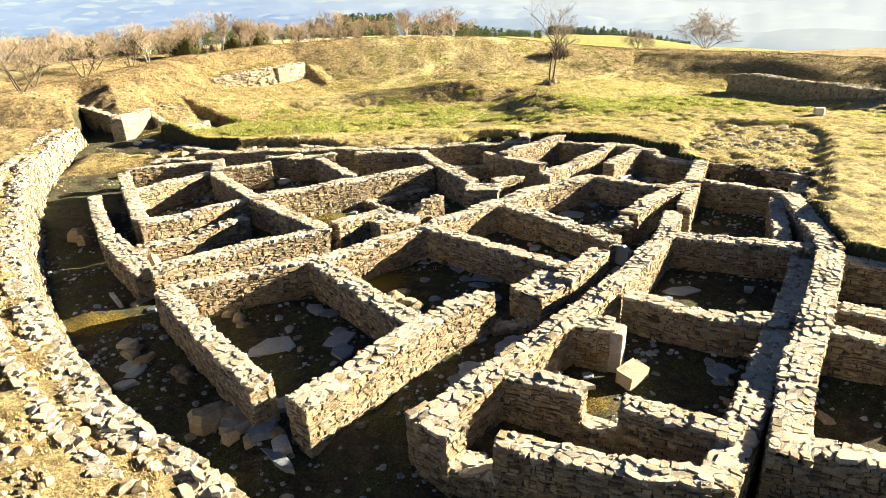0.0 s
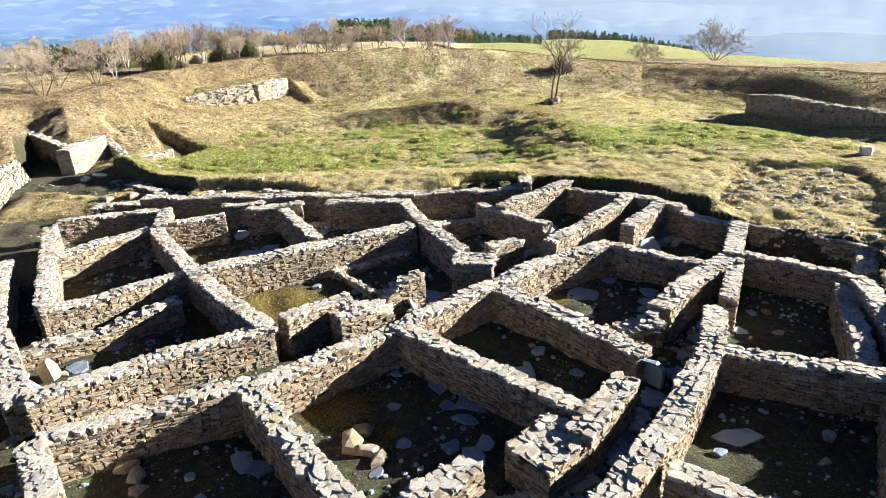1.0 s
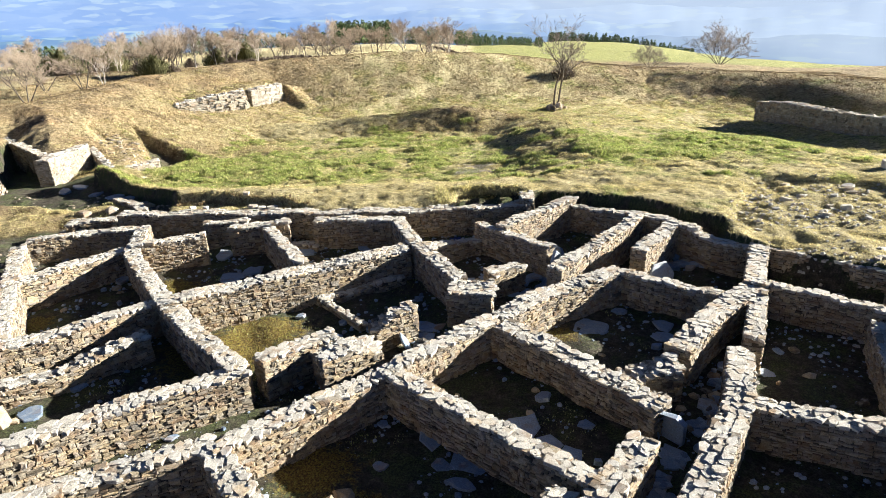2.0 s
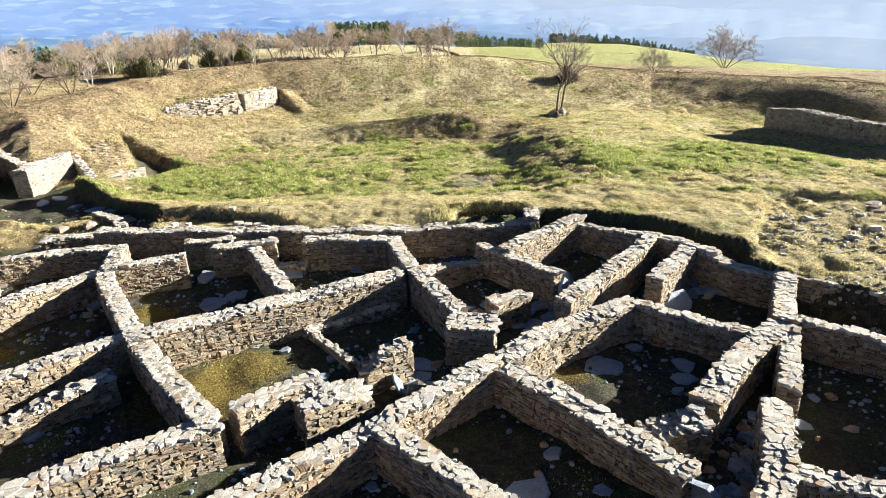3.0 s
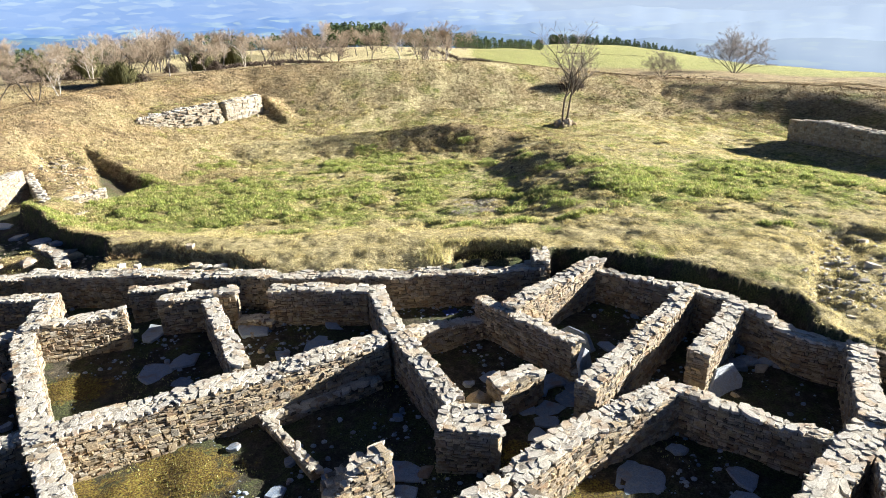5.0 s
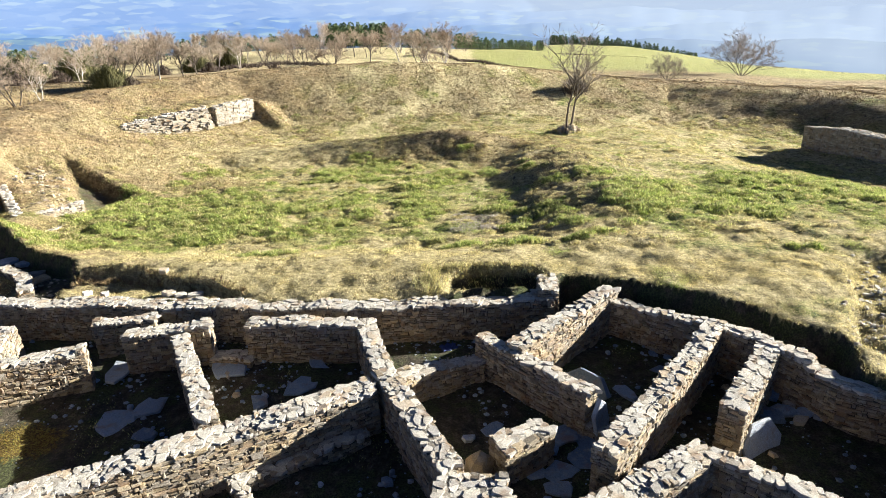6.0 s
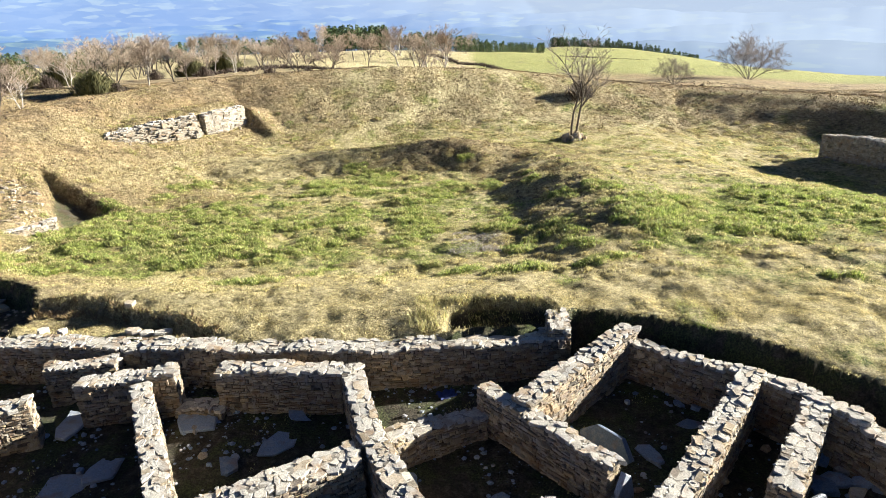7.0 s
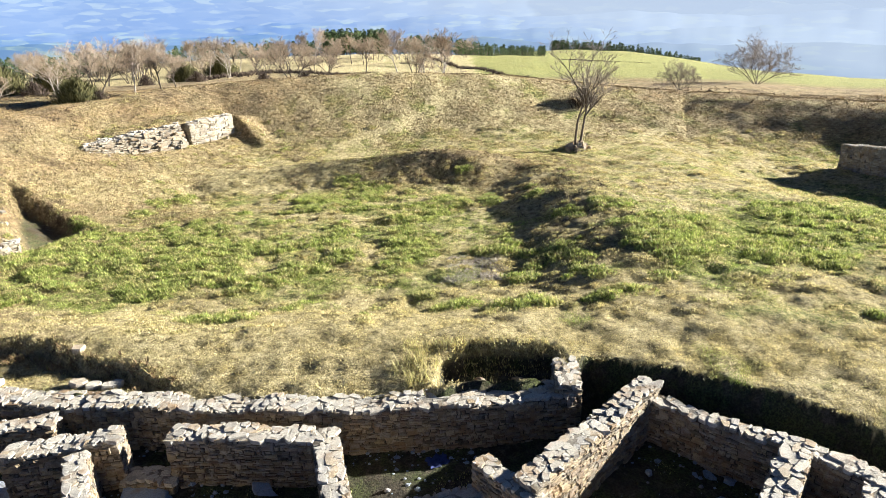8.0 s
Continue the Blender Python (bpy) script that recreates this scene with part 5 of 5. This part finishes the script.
def turf_spots(n, x0, x1, y0, y1, seed):
    rng = np.random.RandomState(seed)
    p = np.column_stack([rng.uniform(x0, x1, n), rng.uniform(y0, y1, n)])
    _, soil, lush = surface(p[:, 0], p[:, 1])
    lush = np.clip((lush + 0.42 * lumps(p[:, 0], p[:, 1], 2.2, 77) + 0.36 * lumps(p[:, 0], p[:, 1], 0.75, 78) - 0.42) * 3, 0, 1)
    clump = 0.5 + 0.5 * lumps(p[:, 0], p[:, 1], 0.4, 79)
    ok = (soil < 0.45) & (rng.random_sample(n) < 0.3 + 0.7 * np.clip(clump * 1.7 - 0.35, 0, 1))
    return p[ok], lush[ok]


p, l = turf_spots(170000, -17, 20, 26, 36, 1)
grass("grass", "short straw-coloured turf with fresh green patches", p, l, 0.012, 0.036, 2, blades=6, spread=0.06, wide=0.008, lean=1.3)
p, l = turf_spots(80000, -19, 26, 36, 54, 3)
grass("grass", "short straw-coloured turf with fresh green patches", p, l, 0.02, 0.06, 4, spread=0.08, wide=0.012, lean=1.1)
p, l = turf_spots(120000, -30, 40, 40, 68, 13)
p, l = p[heath_at(p[:, 0], p[:, 1]) > 0.1], l[heath_at(p[:, 0], p[:, 1]) > 0.1]
grass("grass", "dead brown grass and bracken on the rampart", p, 0.3 * l, 0.03, 0.11, 14, bracken_mat, blades=5, spread=0.1, wide=0.013)
p, l = turf_spots(9000, -14, -2, 4.5, 17, 5)
grass("grass", "thin dry grass on a stony bank", p, l, 0.03, 0.09, 6)
p, l = turf_spots(26000, 9.5, 21, 10, 22, 7)
grass("grass", "short yellowing turf", p, l, 0.015, 0.05, 8, wide=0.009)
p, l = turf_spots(60000, 4, 21, 20, 27.5, 17)
grass("grass", "short yellowing turf", p, l, 0.012, 0.034, 18, blades=6, spread=0.06, wide=0.008, lean=1.3)
rng = np.random.RandomState(61)
p = np.column_stack([rng.normal(0.85, 0.22, 90), rng.normal(26.75, 0.4, 90)])
grass("grass", "long dry grass at the corner of a hollow", p, 0.25 + 0 * p[:, 0], 0.12, 0.34, 62, blades=4, spread=0.05, wide=0.008)
p = np.column_stack([rng.normal(2.3, 0.35, 26), rng.normal(26.4, 0.1, 26)])
grass("grass", "pale seedy weeds growing behind a wall", p, 0.3 + 0 * p[:, 0], 0.14, 0.42, 63, blades=5, spread=0.03, wide=0.009)
rng = np.random.RandomState(9)
t_ = rng.uniform(0, 1, 500)
p = np.column_stack([rng.uniform(0.6, 3.6, 500), 0.0 * t_])
p[:, 1] = 27.5 - 0.05 * p[:, 0] + rng.normal(0, 0.12, 500)
grass("grass", "long dry grass hanging at a turf edge", p, 0.2 + 0 * t_, 0.03, 0.09, 10, blades=5, spread=0.06)
p = np.column_stack([rng.uniform(-7.5, 5.5, 5000), rng.uniform(13, 25, 5000)])
m_ = (ripple(p[:, 0], p[:, 1], 3.2, 91) > 0.35) & (inside(PIT, p[:, 0], p[:, 1]) > 0.5)
grass("moss", "yellow-green moss on the earth floors", p[m_], 0.55 + 0 * p[m_][:, 0], 0.012, 0.035, 11, blades=6, spread=0.06, wide=0.014)


p = np.column_stack([rng.uniform(-12, 4.5, 45000), rng.uniform(8, 24.5, 45000)])
p = p[(mossy_at(p[:, 0], p[:, 1]) + 0.35 * lumps(p[:, 0], p[:, 1], 0.9, 92) + 0.3 * lumps(p[:, 0], p[:, 1], 0.3, 94) > 0.62) & (inside(PIT, p[:, 0], p[:, 1]) > 0.4)]
grass("moss", "golden moss and short grass on an earth floor", p, np.clip(0.8 + 0.4 * lumps(p[:, 0], p[:, 1], 0.8, 93), 0, 1), 0.01, 0.03, 12, moss_mat, blades=3, spread=0.05, wide=0.009)


def tussocks(name, label, n, x0, x1, y0, y1, level, lo, hi, seed, green):
    """Clumps of longer grass, each a cushion of blades."""
    rng = np.random.RandomState(seed)
    p = np.column_stack([rng.uniform(x0, x1, n), rng.uniform(y0, y1, n)])
    _, soil, raw = surface(p[:, 0], p[:, 1])
    p = p[(soil < 0.3) & (raw + 0.55 * lumps(p[:, 0], p[:, 1], 2.3, 97) + 0.45 * lumps(p[:, 0], p[:, 1], 0.9, 98) > level)]
    many = rng.randint(36, 70, len(p))
    size = rng.uniform(0.10, 0.30, len(p))
    rise = size * rng.uniform(0.3, 0.65, len(p))
    r, a = np.sqrt(rng.random_sample(many.sum())), rng.uniform(0, 6.283, many.sum())
    R_, S_ = np.repeat(size, many), np.repeat(rise, many)
    q = np.repeat(p, many, 0) + np.column_stack([1.4 * R_ * r * np.cos(a), R_ * r * np.sin(a)])
    shade = np.repeat(np.clip(rng.normal(green - 0.08, 0.32, len(p)), 0, 1), many)
    return grass(name, label, q, shade, lo, hi, seed + 1, blades=2, spread=0.02, wide=0.013, lift=S_ * (1 - r ** 2) - 0.01, lean=0.8)


tussocks("grass", "fresh green tussocks in the hollow", 5600, -15, 6.5, 29.5, 46.5, 0.52, 0.03, 0.08, 41, 0.9)
tussocks("grass", "bright yellow-green tussocks on the turf", 3600, 7, 21, 28, 40, 0.58, 0.03, 0.075, 43, 0.9)
rng = np.random.RandomState(52)
p = np.column_stack([rng.uniform(1.2, 3.7, 2600), rng.uniform(32.2, 35.0, 2600)])
p = p[np.hypot((p[:, 0] - 2.4) / 1.15, (p[:, 1] - 33.6) / 1.25) + 0.35 * lumps(p[:, 0], p[:, 1], 0.5, 53) < 0.95]
grass("grass", "patch of bleached dead grass in the hollow", p, 0 * p[:, 0], 0.02, 0.06, 54, dead_mat, blades=8, spread=0.07, wide=0.012, lean=1.6)
tussocks("grass", "pale straw tussocks on the turf", 2600, -18, 24, 28.5, 55, 0.0, 0.02, 0.05, 45, 0.15)
# ---- trees ----
def tube(V, F, pts, radii, sides):
    o = len(V)
    for i, (p, r) in enumerate(zip(pts, radii)):
        d = (pts[min(i + 1, len(pts) - 1)] - pts[max(i - 1, 0)]).normalized()
        u = d.cross(Vector((0.31, 0.87, 0.39))).normalized()
        v = d.cross(u)
        for k in range(sides):
            a = 6.2832 * k / sides
            V.append(p + r * (math.cos(a) * u + math.sin(a) * v))
    for i in range(len(pts) - 1):
        for k in range(sides):
            a, c = o + i * sides + k, o + i * sides + (k + 1) % sides
            F.append((a, c, c + sides, a + sides))


def grow(rng, wood, twigs, start, way, length, radius, level, depth, up=0.25, fork=5, thin=0.011, long=1.0, bare=0.38):
    V, F = wood if level < depth - 2 else twigs
    n = (4, 3, 3, 2, 2)[level] if level < depth else 1
    pts, d = [start], way.copy()
    for i in range(n):
        d = (d + Vector((rng.gauss(0, 0.17 if level else 0.08), rng.gauss(0, 0.17 if level else 0.08), rng.gauss(0, 0.1) + up * 0.25))).normalized()
        pts.append(pts[-1] + d * (length / n))
    if level == depth:
        o, u = len(V), d.cross(Vector((0.31, 0.87, 0.39))).normalized()
        v = d.cross(u)
        V += [start + radius * u, start - radius * (0.5 * u - 0.87 * v), start - radius * (0.5 * u + 0.87 * v), pts[-1]]
        F += [(o, o + 1, o + 3), (o + 1, o + 2, o + 3), (o + 2, o, o + 3)]
        return
    tube(V, F, pts, [radius * (1 - 0.62 * i / n) for i in range(n + 1)], (7, 5, 4, 3, 3)[level])
    for k in range(fork if level else fork + 2):
        f = rng.uniform(0.30 if level else bare, 1.0)
        i = min(int(f * n), n - 1)
        p = pts[i].lerp(pts[i + 1], f * n - i)
        a, s = rng.uniform(0, 6.283), rng.uniform(0.45, 1.05)
        side = Vector((math.cos(a), math.sin(a), rng.uniform(-0.2, 0.45)))
        grow(rng, wood, twigs, p, (d * 0.8 + side * s).normalized(), length * rng.uniform(0.42, 0.68) * long, max(radius * 0.45, thin), level + 1, depth, up, fork, thin, long)


def bare_tree(name, label, tall, stems, bark, twig, seed, depth=5, fork=4, splay=0.25, up=0.3, girth=0.022, group="bare trees", thin=0.010, long=1.0, bare=0.38):
    """A leafless tree: stems and limbs in one part, the crown of twigs in another."""
    rng = random.Random(seed)
    wood, twigs = ([], []), ([], [])
    for k in range(stems):
        a = 2.4 * k + rng.uniform(-0.4, 0.4) if stems > 3 else 6.283 * k / stems + rng.uniform(-0.3, 0.3)
        lean = splay * (1 if stems < 4 else math.sqrt((k + 0.5) / stems)) if stems > 1 else 0.06
        grow(rng, wood, twigs, Vector((0.12 * math.cos(a), 0.12 * math.sin(a), -0.2)) * (stems > 1), Vector((lean * math.cos(a), lean * math.sin(a), 1)).normalized(), tall * rng.uniform(0.56, 0.68), tall * girth / stems ** 0.4, 0, depth, up, fork, thin, long, bare)
    tree = tagged(new(name), label, "tree", group)
    part("trunk", mesh_of("trunk", *wood, bark, True), None, tree)
    part("crown", mesh_of("crown", *twigs, twig), None, tree)
    return tree


def stand(tree, x, y, size=1.0, yaw=0.0, sink=0.0):
    tree.matrix_basis = Matrix.Translation((x, y, height(x, y) - sink)) @ Euler((0, 0, yaw)).to_matrix().to_4x4() @ Matrix.Scale(size, 4)


def polar(az, dist, eye=(1.47, 16.4)):
    return eye[0] + dist * math.sin(radians(az)), eye[1] + dist * math.cos(radians(az))


lone = bare_tree("lone_tree", "slender leafless tree with two dark stems on the turf", 6.1, 2, bark_mat, grey_twig_mat, 12, 5, 4, 0.17, 0.12, 0.019, thin=0.007, long=1.0, bare=0.5)
stand(lone, 9.5, 50.9, 0.93, 0.3)
KIND = [bare_tree("bare_tree", "leafless brown tree with a fine twiggy crown", 5.0, 1, bark_mat, twig_mat, 21, 5, 5, 0.2, 0.12),
        bare_tree("bare_tree", "leafless brown tree with several stems", 5.0, 3, bark_mat, twig_mat, 22, 5, 4, 0.5, 0.1),
        bare_tree("bare_tree", "leafless tree with pale grey branches", 5.0, 2, birch_mat, twig_mat, 23, 5, 4, 0.35, 0.12),
        bare_tree("birch_tree", "leafless birch with a white trunk", 5.6, 1, birch_mat, twig_mat, 24, 5, 5, 0.2, 0.3, 0.02),
        bare_tree("spreading_tree", "broad many-stemmed leafless tree on the rampart", 6.2, 8, bark_mat, grey_twig_mat, 25, 5, 4, 1.35, 0.05, 0.02, bare=0.25)]
def top_out(tree, az, dist, top):
    """Stand a tree so that its crown ends at a given height."""
    x, y = polar(az, dist, (1.17, 13.49))
    reach = max(v.co.z for c in tree.children for v in c.data.vertices)
    stand(tree, x, y, (top - height(x, y)) / reach, az)


SPOTS = [(3, -24.3, 52, 7.1), (0, -22.4, 52, 6.6), (0, -21.2, 52, 6.2), (1, -12.0, 50, 6.7), (3, -3.2, 84, 6.3), (1, -1.5, 50, 6.3), (2, 0.0, 56, 6.6), (0, 0.9, 78, 6.2), (4, 26.7, 74, 5.2), (4, 20.9, 62, 3.5), (1, -35.0, 43, 6.4), (2, -33.3, 43, 6.1),
         (1, -27.0, 52, 7.3), (2, -30.0, 66, 6.0), (2, -17.5, 80, 5.6), (0, -15.0, 72, 5.4), (1, -9.5, 74, 5.5), (0, -6.0, 86, 5.2), (1, -37.5, 47, 6.2)]
for k, az, dist, top in SPOTS:
    top_out(copy_thing(KIND[k], Matrix()), az, dist, top)
trng = random.Random(31)
for _ in range(98):
    az = trng.uniform(-47, -9) if trng.random() < 0.9 else trng.uniform(-9, 3)
    dist = trng.uniform(86, 130) if az < -9 else trng.uniform(105, 130)
    x, y = polar(az, dist)
    stand(copy_thing(KIND[trng.choice((0, 0, 1, 1, 2, 3))], Matrix()), x, y, trng.uniform(0.5, 0.88), trng.uniform(0, 6), 0.1)
for x, y, tall in ((-24.8, 37.2, 3.6), (-26.5, 41.0, 3.2), (-25.5, 45.5, 3.2)):
    stand(copy_thing(KIND[1], Matrix()), x, y, tall / 5, x)
for k, (az, dist) in enumerate(((-43, 90), (-16, 105), (-30, 95), (-11, 110), (-25, 112))):
    stand(KIND[k], *polar(az, dist), 0.9)


def plantation(label, bands, seed):
    """Rows of far pines as one mesh: stems and crowns of needle tufts."""
    rng = random.Random(seed)
    wood, leaf = ([], []), ([], [])
    for az0, az1, d0, d1, tall, n in bands:
        for _ in range(n):
            f = rng.random()
            x, y = polar(az0 + (az1 - az0) * f, d0 + (d1 - d0) * f + rng.uniform(0, 22))
            g, h = height(x, y), tall * rng.uniform(0.72, 1.12)
            tube(*wood, [Vector((x, y, g - 0.4)), Vector((x + rng.uniform(-0.2, 0.2), y, g + 0.9 * h))], [0.1, 0.03], 5)
            V, F = leaf
            for _ in range(110):
                k = rng.uniform(0.06, 1.0) ** 0.8
                r = h * 0.30 * (1.02 - k) ** 0.55 * rng.uniform(0.3, 1.15)
                a = rng.uniform(0, 6.283)
                c = Vector((x + r * math.cos(a), y + r * math.sin(a), g + k * h))
                o, s = len(V), h * rng.uniform(0.035, 0.07)
                u = Vector((rng.uniform(-1, 1), rng.uniform(-1, 1), rng.uniform(-0.5, 0.5))) * s
                w = Vector((rng.uniform(-1, 1), rng.uniform(-1, 1), rng.uniform(-0.5, 0.5))) * s
                V += [c + u, c - u + 0.4 * w, c + w, c + Vector((0, 0, 0.8 * s))]
                F += [(o, o + 1, o + 3), (o + 1, o + 2, o + 3), (o + 2, o, o + 3), (o, o + 2, o + 1)]
    wood_ob = tagged(new("pine_plantation"), label, "forest", kind="stuff")
    part("trunks", mesh_of("trunks", *wood, bark_mat), None, wood_ob)
    part("crowns", mesh_of("crowns", *leaf, needle_mat), None, wood_ob)


plantation("dense dark green pine plantation beyond the rampart", [(-9.9, -4.4, 150, 158, 5.6, 130), (1.8, 9.9, 150, 235, 3.6, 170), (-3.5, 1.5, 170, 165, 4.6, 40), (10.5, 23, 316, 338, 4.6, 430)], 3)
plantation("mixed dark conifers behind the bare trees", [(-37, -22, 100, 120, 3.2, 120), (-22, -10, 130, 150, 3.4, 90)], 4)


def shrub(name, label, size, n, mat, seed, leaf=0.05):
    """A low bush of many fine sprigs."""
    rng = random.Random(seed)
    V, F = [], []
    for _ in range(n):
        a, r = rng.uniform(0, 6.283), size * rng.random() ** 0.6
        tip = Vector((r * math.cos(a), r * math.sin(a), size * rng.uniform(0.1, 1.0) * (1.1 - 0.7 * (r / size) ** 2)))
        foot = tip - Vector((0.2 * math.cos(a) + rng.uniform(-0.15, 0.15), 0.2 * math.sin(a) + rng.uniform(-0.15, 0.15), rng.uniform(0.1, 0.35))) * size
        side = Vector((-math.sin(a), math.cos(a), rng.uniform(-0.6, 0.6))) * leaf * rng.uniform(0.5, 1.2)
        o, m = len(V), foot.lerp(tip, 0.6)
        V += [foot, m + side, tip, m - side]
        F.append((o, o + 1, o + 2, o + 3))
    return tagged(new(name, mesh_of(name, V, F, mat)), label, "shrub", "shrubs")


olive = shrub("olive_bush", "tall olive-green broom bush", 2.2, 2600, olive_mat, 4, 0.05)
stand(olive, *polar(-30.2, 47), 0.85)
brown = shrub("brown_bush", "dry brown bush on the bank", 1.0, 1300, heather_mat, 5, 0.022)
stand(brown, *polar(-28.6, 46))
for az, dist, s in ((13.4, 43.5, 1.25), (24, 57, 0.35), (-30, 64, 1.2), (-33, 66, 1.4), (-36, 62, 1.2), (-15.5, 66, 1.0), (-12, 70, 1.1), (-25, 68, 1.0), (-21, 74, 1.2)):
    stand(copy_thing(brown, Matrix()), *polar(az, dist), s, az)
for az, dist, s in ((-31.5, 75, 1.2), (-35, 80, 1.4), (-22, 80, 1.0), (-19, 95, 1.3)):
    stand(copy_thing(olive, Matrix()), *polar(az, dist), s, az)


def heath(name, label, spots, mat, lo, hi, seed):
    """Low heather and dead bracken as one mesh of sprigs."""
    rng = np.random.RandomState(seed)
    z = surface(spots[:, 0], spots[:, 1])[0]
    V, F = [], []
    for (x, y), g in zip(spots, z):
        s = rng.uniform(lo, hi)
        for _ in range(9):
            a, h = rng.uniform(0, 6.283), s * rng.uniform(0.5, 1.0)
            tip = (x + 0.8 * s * math.cos(a), y + 0.8 * s * math.sin(a), g + h)
            w = 0.12 * s
            o = len(V)
            V += [(x - w * math.sin(a), y + w * math.cos(a), g - 0.03), (x + w * math.sin(a), y - w * math.cos(a), g - 0.03), tip]
            F.append((o, o + 1, o + 2))
    return tagged(new(name, mesh_of(name, V, F, mat)), label, "heather", kind="stuff")


rng = np.random.RandomState(21)
p = np.column_stack([rng.uniform(-30, 40, 30000), rng.uniform(32, 75, 30000)])
d, _, side = along(CREST, p[:, 0], p[:, 1])
want = (np.abs(d - 0.5) < 5.5) & (ripple(p[:, 0], p[:, 1], 3.0, 61) * 0.5 + 0.3 * (p[:, 0] > 8) + rng.uniform(-0.7, 0.7, 30000) > 0.42)
want |= (d > 3) & (side > 0) & (d < 12) & (p[:, 1] > 52) & (rng.random_sample(30000) < 0.45)
want |= (np.hypot((p[:, 0] - 3.0) / 4.0, (p[:, 1] - 46.8) / 2.0) < 1) & (rng.random_sample(30000) < 0.8)
want |= (np.hypot((p[:, 0] - 6.4) / 2.0, (p[:, 1] - 39.0) / 6.5) < 1) & (rng.random_sample(30000) < 0.45)
edge = np.column_stack([rng.uniform(-9.5, -4.0, 420), 0 * np.zeros(420)])
edge[:, 1] = np.interp(edge[:, 0], (-9.5, -7.75, -6.65, -5.29, -3.9), (28.4, 28.2, 27.6, 27.05, 26.45)) + rng.normal(0, 0.16, 420)
heath("bramble", "dark dry brush in a dip behind the wall", edge, bracken_mat, 0.05, 0.16, 24)
heath("heather", "dry brown heather on the banks", p[want], heather_mat, 0.05, 0.15, 22)
band = []
for az0, az1, d0, d1, n in ((-0.5, 9.8, 118, 66, 520), (-12, -3, 82, 80, 420), (-22, -12, 78, 82, 300), (9, 19, 196, 176, 420)):
    for _ in range(n):
        f = rng.random_sample()
        band.append(polar(az0 + (az1 - az0) * f, d0 + (d1 - d0) * f + rng.normal(0, 1.2)))
heath("heather", "dark heather along a ditch and a field edge", np.array(band), heather_mat, 0.25, 0.6, 27)

# ---- odds and ends ----
bm = bmesh.new()
bmesh.ops.create_cube(bm, size=1.0)
bmesh.ops.scale(bm, vec=(1.65, 0.2, 0.06), verts=bm.verts)
bmesh.ops.bevel(bm, geom=bm.edges[:], offset=0.008, segments=1)
me = bpy.data.meshes.new("plank")
bm.to_mesh(me)
me.materials.append(wood_mat)
plank = tagged(new("plank", me), "pale weathered plank lying on the turf", "plank")
plank.matrix_basis = pose(-13.73, 34.5, height(-13.73, 34.5) + 0.04, 0, 3, 83)


def squared(label, x, y, size, yaw, tilt, z=None):
    """A roughly squared block with worn edges."""
    bm = bmesh.new()
    bmesh.ops.create_cube(bm, size=1.0)
    bmesh.ops.scale(bm, vec=size, verts=bm.verts)
    bmesh.ops.bevel(bm, geom=bm.edges[:], offset=0.03, segments=2)
    rr = random.Random(int(x * 100))
    for v in bm.verts:
        v.co += Vector((rr.uniform(-1, 1), rr.uniform(-1, 1), rr.uniform(-1, 1))) * 0.02
    me = bpy.data.meshes.new("squared_block")
    bm.to_mesh(me)
    me.materials.append(cap_mat)
    ob = tagged(new("squared_block", me), label, "stone", "fallen stones")
    ob.matrix_basis = pose(x, y, (height(x, y) if z is None else z) + 0.42 * size[2], tilt[0], tilt[1], yaw)


squared("squared beige block fallen beside a wall stub", 3.45, 9.55, (0.56, 0.36, 0.30), 35, (6, -4))
squared("broad upright block at the end of a wall stub", 3.2, 10.12, (0.42, 0.42, 0.98), -28, (0, 0), 0.16)
rag_mat = plain("blue_cloth", [(0.3, (0.02, 0.03, 0.10)), (0.7, (0.06, 0.09, 0.28))], 14)
V, F = [], []
for i in range(9):
    for j in range(7):
        V.append((0.05 * (i - 4) + 0.02 * math.sin(2.1 * j), 0.05 * (j - 3) + 0.02 * math.sin(1.7 * i), 0.03 + 0.03 * math.sin(1.9 * i + 0.8 * j) * math.sin(1.3 * j)))
for i in range(8):
    for j in range(6):
        F.append((7 * i + j, 7 * i + 7 + j, 7 * i + 8 + j, 7 * i + j + 1))
rag = tagged(new("rag", mesh_of("rag", V, F, rag_mat, True)), "crumpled dark blue cloth lying on bare earth", "cloth")
rag.matrix_basis = pose(1.2, 25.3, height(1.2, 25.3) + 0.01, 0, 0, 25)
for k, (x, y, w) in enumerate(((-6.6, 27.85, 0.26), (-6.11, 26.85, 0.34), (-5.78, 26.83, 0.3), (-5.42, 26.81, 0.4), (-7.9, 27.0, 0.24), (-8.4, 27.1, 0.3))):
    loose(CAP_LIB, "edge_stone", "small white stone at the edge of the turf", x, y, (w, 0.2, 0.14), 12 * k, (5, 4), "turf edge stones", 0.02)
for k in range(8):
    loose(ROCK_LIB, "nook_stone", "grey stone lying in a hollow behind the wall", 1.6 + 0.27 * k, 26.65 + 0.22 * math.sin(4 * k), (0.24 + 0.05 * (k % 3), 0.2, 0.16), 70 * k, (6, 5), "stones in the hollow")
